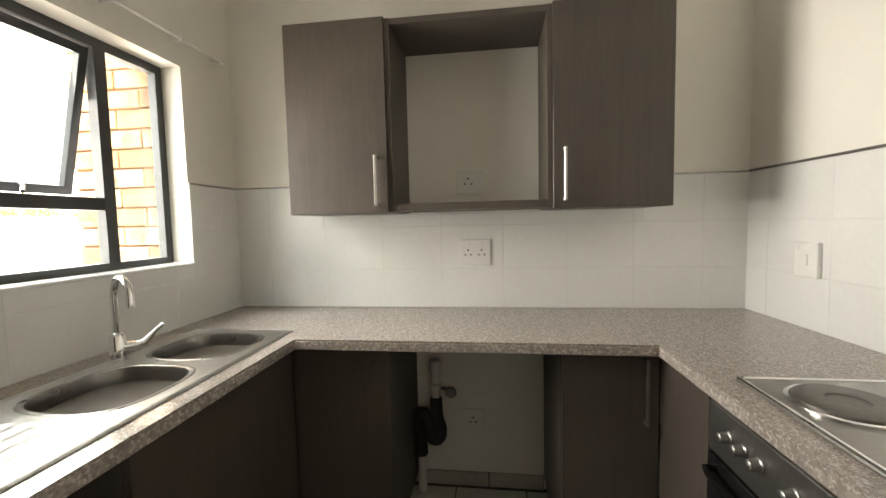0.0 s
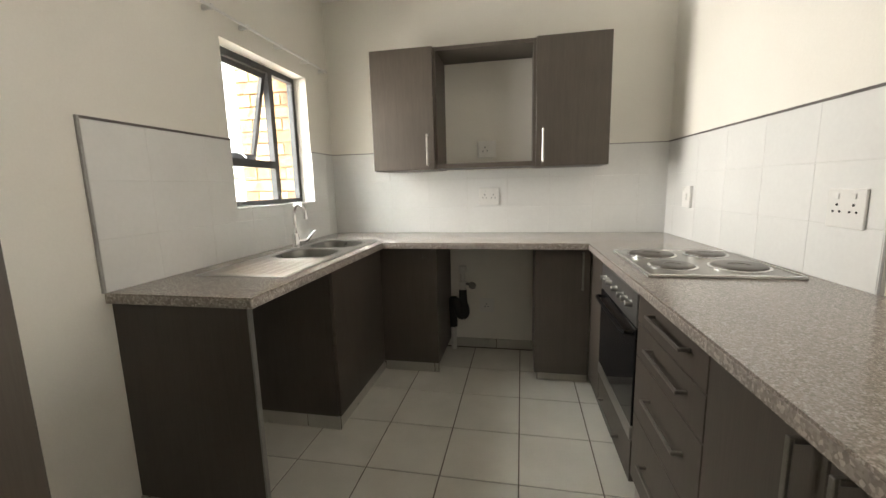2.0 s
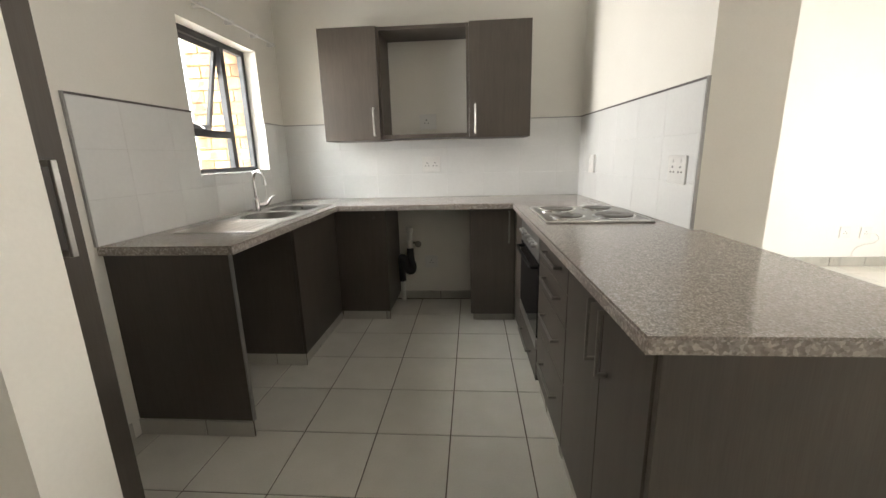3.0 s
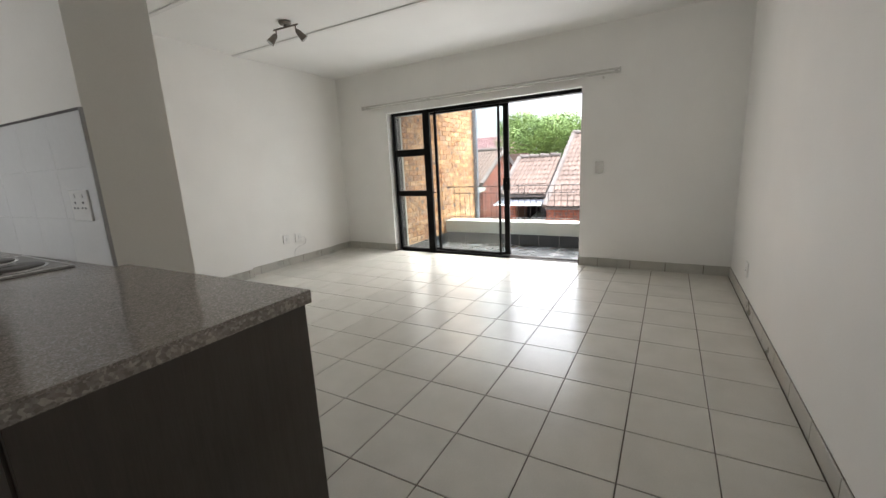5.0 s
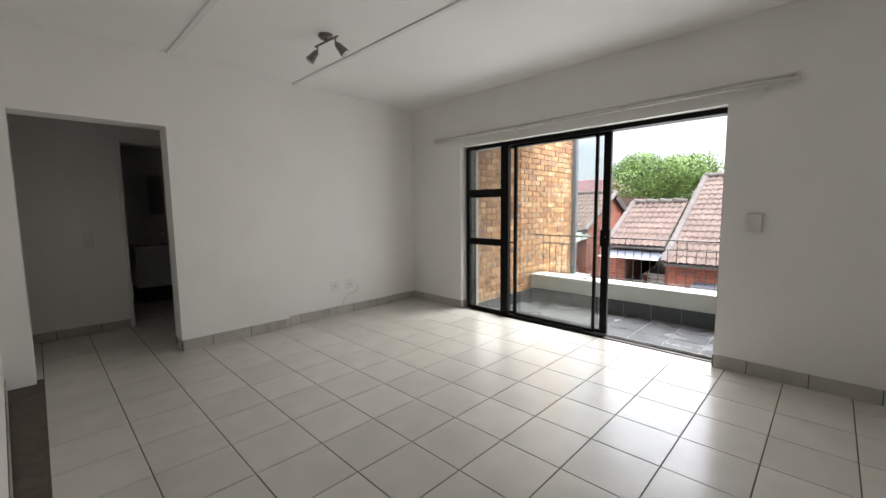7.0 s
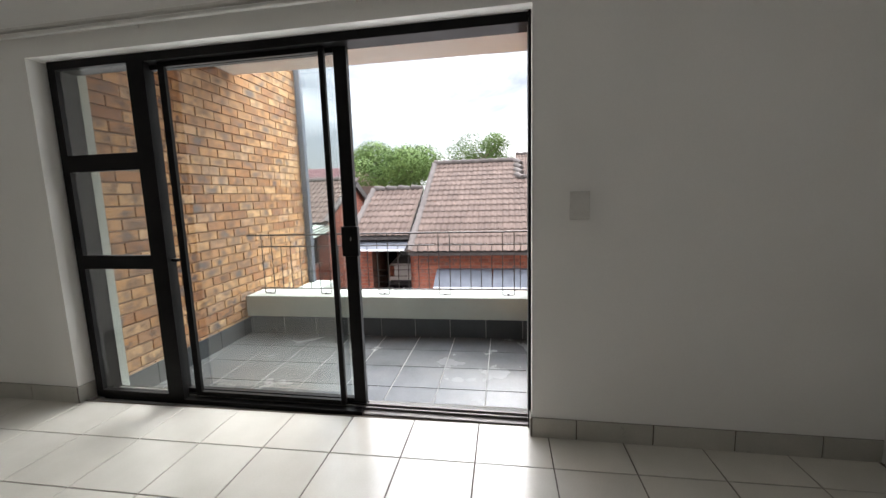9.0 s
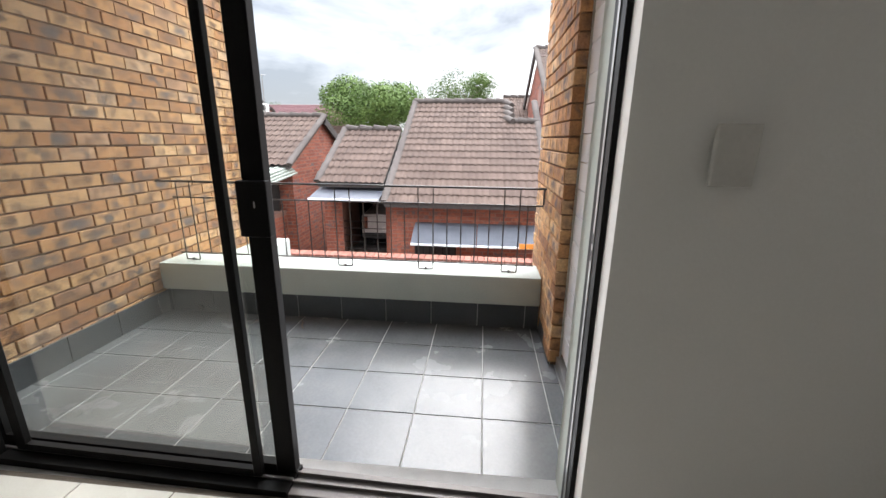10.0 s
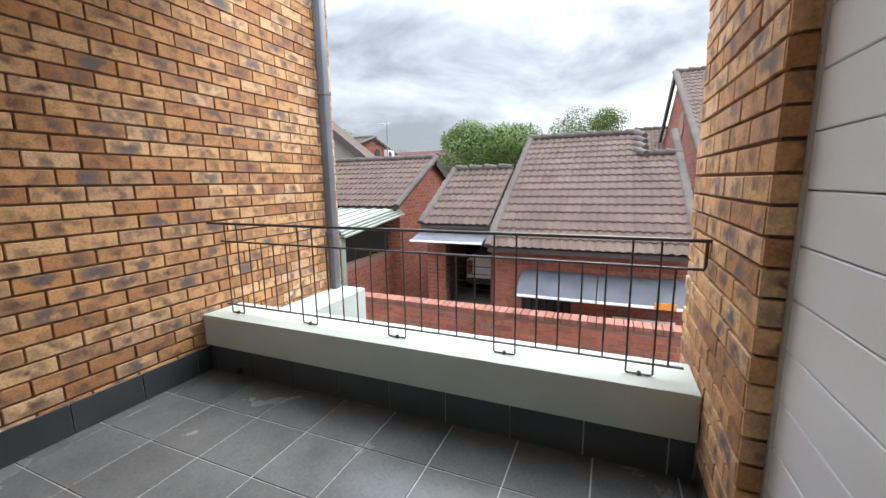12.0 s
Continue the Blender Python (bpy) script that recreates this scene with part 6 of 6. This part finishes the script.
LSK = 0.10
skirting("baseboard", "y", LYA, -1, 3.03, 4.03, start=0.1, h=LSK)
skirting("baseboard", "x", 3.03, -1, LYA, LYA + 0.23, h=LSK)
skirting("baseboard", "x", 4.03, 1, LYA, 3.13, h=LSK)
skirting("baseboard", "y", 3.13, -1, 4.04, 5.50, start=0.2, h=LSK)
skirting("baseboard", "y", LYB, -1, 5.50, 5.905, h=LSK)
eastward(skirting("baseboard", "x", 5.81, -1, 2.235, LYB - 0.002, h=LSK))
eastward(skirting("baseboard", "y", 2.235, -1, 5.801, 5.91, h=LSK))
eastward(skirting("baseboard", "x", 5.81, -1, LY0, -0.475, start=0.12, h=LSK))
eastward(skirting("baseboard", "y", -0.4755, 1, 5.801, 5.875, h=LSK))
skirting("baseboard", "y", LY0, 1, KX0, 5.77, h=LSK)
skewed(skirting("baseboard", "x", KX1 + 0.30, 1, 0.56, LYA))
skewed(skirting("baseboard", "y", 0.555, -1, KX1 + 0.04, KX1 + 0.30))
skirting("baseboard", "y", 4.40, -1, 1.90, 2.84)
skirting("baseboard", "y", KY1, -1, 0.187, 0.798, h=0.07)
skirting("baseboard", "x", KX0, 1, -0.297, 0.30, h=0.085)
skirting("baseboard", "y", 0.345, -1, KX0, -0.18, h=0.076, start=0.02)
skirting("baseboard", "x", KX0, 1, 0.37, 0.96, h=0.09)
skirting("baseboard", "y", 0.985, -1, KX0, -0.20, h=0.076)
skirting("baseboard", "x", -0.215, 1, 0.985, 1.70, h=0.076)
skirting("baseboard", "y", 1.70, -1, -0.2, 0.175, h=0.076)
skirting("baseboard", "y", 1.70, -1, 0.82, 1.13, h=0.058)
in_run(skirting("baseboard", "y", -0.44, -1, 1.17, 1.66, h=0.072))
in_run(skirting("baseboard", "x", 1.16, -1, -0.44, 0.745, h=0.076))
skirting("balcony_skirting", "y", WY, -1, 6.17, 7.68, BZ, 0.17, 0.012, 0.35, M_BSKIRT)
skirting("balcony_skirting", "x", 7.68, -1, -0.615, WY - 0.012, BZ, 0.185, 0.012, 0.348, M_BSKIRT, start=0.25)
skirting("balcony_skirting", "y", -0.632, 1, 7.19, 7.66, BZ, 0.10, 0.012, 0.35, M_BSKIRT)


def wall_tiles(parent, axis, face, sign, joints, u0, u1, zs, holes=(), th=0.0072):
    for a, b in zip(joints, joints[1:]):
        for c0, d in zip(zs, zs[1:]):
            p, q = max(a, u0), min(b, u1)
            if q - p < 0.015:
                continue
            spans = [(p, q, c0, d)]
            for h in holes:
                nxt = []
                for (pp, qq, rr, ss) in spans:
                    if qq <= h[0] or pp >= h[1] or ss <= h[2] or rr >= h[3]:
                        nxt.append((pp, qq, rr, ss)); continue
                    if pp < h[0]: nxt.append((pp, h[0], rr, ss))
                    if qq > h[1]: nxt.append((h[1], qq, rr, ss))
                    m0, m1 = max(pp, h[0]), min(qq, h[1])
                    if rr < h[2]: nxt.append((m0, m1, rr, h[2]))
                    if ss > h[3]: nxt.append((m0, m1, h[3], ss))
                spans = nxt
            for (pp, qq, rr, ss) in spans:
                if qq - pp < 0.012 or ss - rr < 0.012:
                    continue
                c1 = face + sign * th / 2
                at = (c1, (pp + qq) / 2, (rr + ss) / 2) if axis == "x" else ((pp + qq) / 2, c1, (rr + ss) / 2)
                size = (th, qq - pp - 0.002, ss - rr - 0.002) if axis == "x" else (qq - pp - 0.002, th, ss - rr - 0.002)
                piece("wall_tile", size, M_WTILE, parent, at, 0.001)


ZS = [0.901, 1.09, 1.295, 1.50]
bedA = structure("splashback_bed", slab("y", KY1 - 0.006, KY1, KX0 + 0.0065, KX1 - 0.0065, 0.9, 1.5, [(-0.272, 1.238, 1.356, 1.6)]), M_WGROUT, "white grout behind the splashback tiles", "grout")
bedB = structure("splashback_bed", slab("x", KX0, KX0 + 0.006, 0.325, KY1, 0.9, 1.5, [(WIN[0], WIN[1], WIN[2], 1.6)]), M_WGROUT, "white grout behind the splashback tiles", "grout")
bedC = skewed(structure("splashback_bed", slab("x", KX1 - 0.006, KX1, 0.56, KY1, 0.9, 1.5), M_WGROUT, "white grout behind the splashback tiles", "grout"))
wall_tiles(bedA, "y", KY1, -1, [0.03 + 0.293 * k for k in range(-4, 8)], KX0 + 0.008, KX1 - 0.008, ZS, [(-0.274, 1.24, 1.354, 1.6)])
wall_tiles(bedB, "x", KX0, 1, [0.86 + 0.293 * k for k in range(-4, 8)], 0.33, KY1 - 0.008, ZS, [(WIN[0] - 0.002, WIN[1] + 0.002, WIN[2] - 0.003, 1.6)])
wall_tiles(bedC, "x", KX1, -1, [0.86 + 0.293 * k for k in range(-2, 8)], 0.563, KY1 - 0.008, ZS)
skewed(structure("trim", boxed(KX1 - 0.011, 0.558, 1.5, KX1, KY1 - 0.011, 1.509), M_TRIMD, "dark tile edge trim", "trim"))
structure("trim", boxed(KX0, 0.325, 1.5, KX0 + 0.011, WIN[0], 1.509), M_TRIMD, "dark tile edge trim", "trim")
structure("trim", boxed(KX0, WIN[1], 1.5, KX0 + 0.011, KY1 - 0.011, 1.507), M_TRIM, "grey tile edge trim", "trim")
structure("trim", boxed(KX0, KY1 - 0.011, 1.5, -0.273, KY1, 1.507), M_TRIM, "grey tile edge trim", "trim")
structure("trim", boxed(1.239, KY1 - 0.011, 1.5, KX1, KY1, 1.507), M_TRIM, "grey tile edge trim", "trim")
structure("trim", boxed(KX0, 0.316, 0.9, KX0 + 0.011, 0.325, 1.509), M_TRIM, "grey tile edge trim", "trim")
skewed(structure("trim", boxed(KX1 - 0.011, 0.549, 0.901, KX1 + 0.001, 0.558, 1.509), M_TRIM, "grey tile edge trim", "trim"))

brick_run(wall_l, 1, "y", 6.17, 9.19, WY, -1, BZ + 0.02, 3.35, lambda u, z: u < 8.1 and -0.1 < z < 1.95)
brick_run(pil, 2, "y", 7.19, 8.25, -0.62, 1, BZ + 0.02, 3.35, lambda u, z: z < 2.3)
brick_run(pil, 3, "x", -1.076, -0.6215, 7.178, -1, BZ + 0.02, 3.35, lambda u, z: False)
brick_run(kw, 4, "y", -1.27, -0.869, 1.826, -1, 0.9, 2.4, lambda u, z: True)
brick_run(kw, 5, "x", 1.84, 2.4, -1.282, -1, 0.9, 2.4, lambda u, z: False)
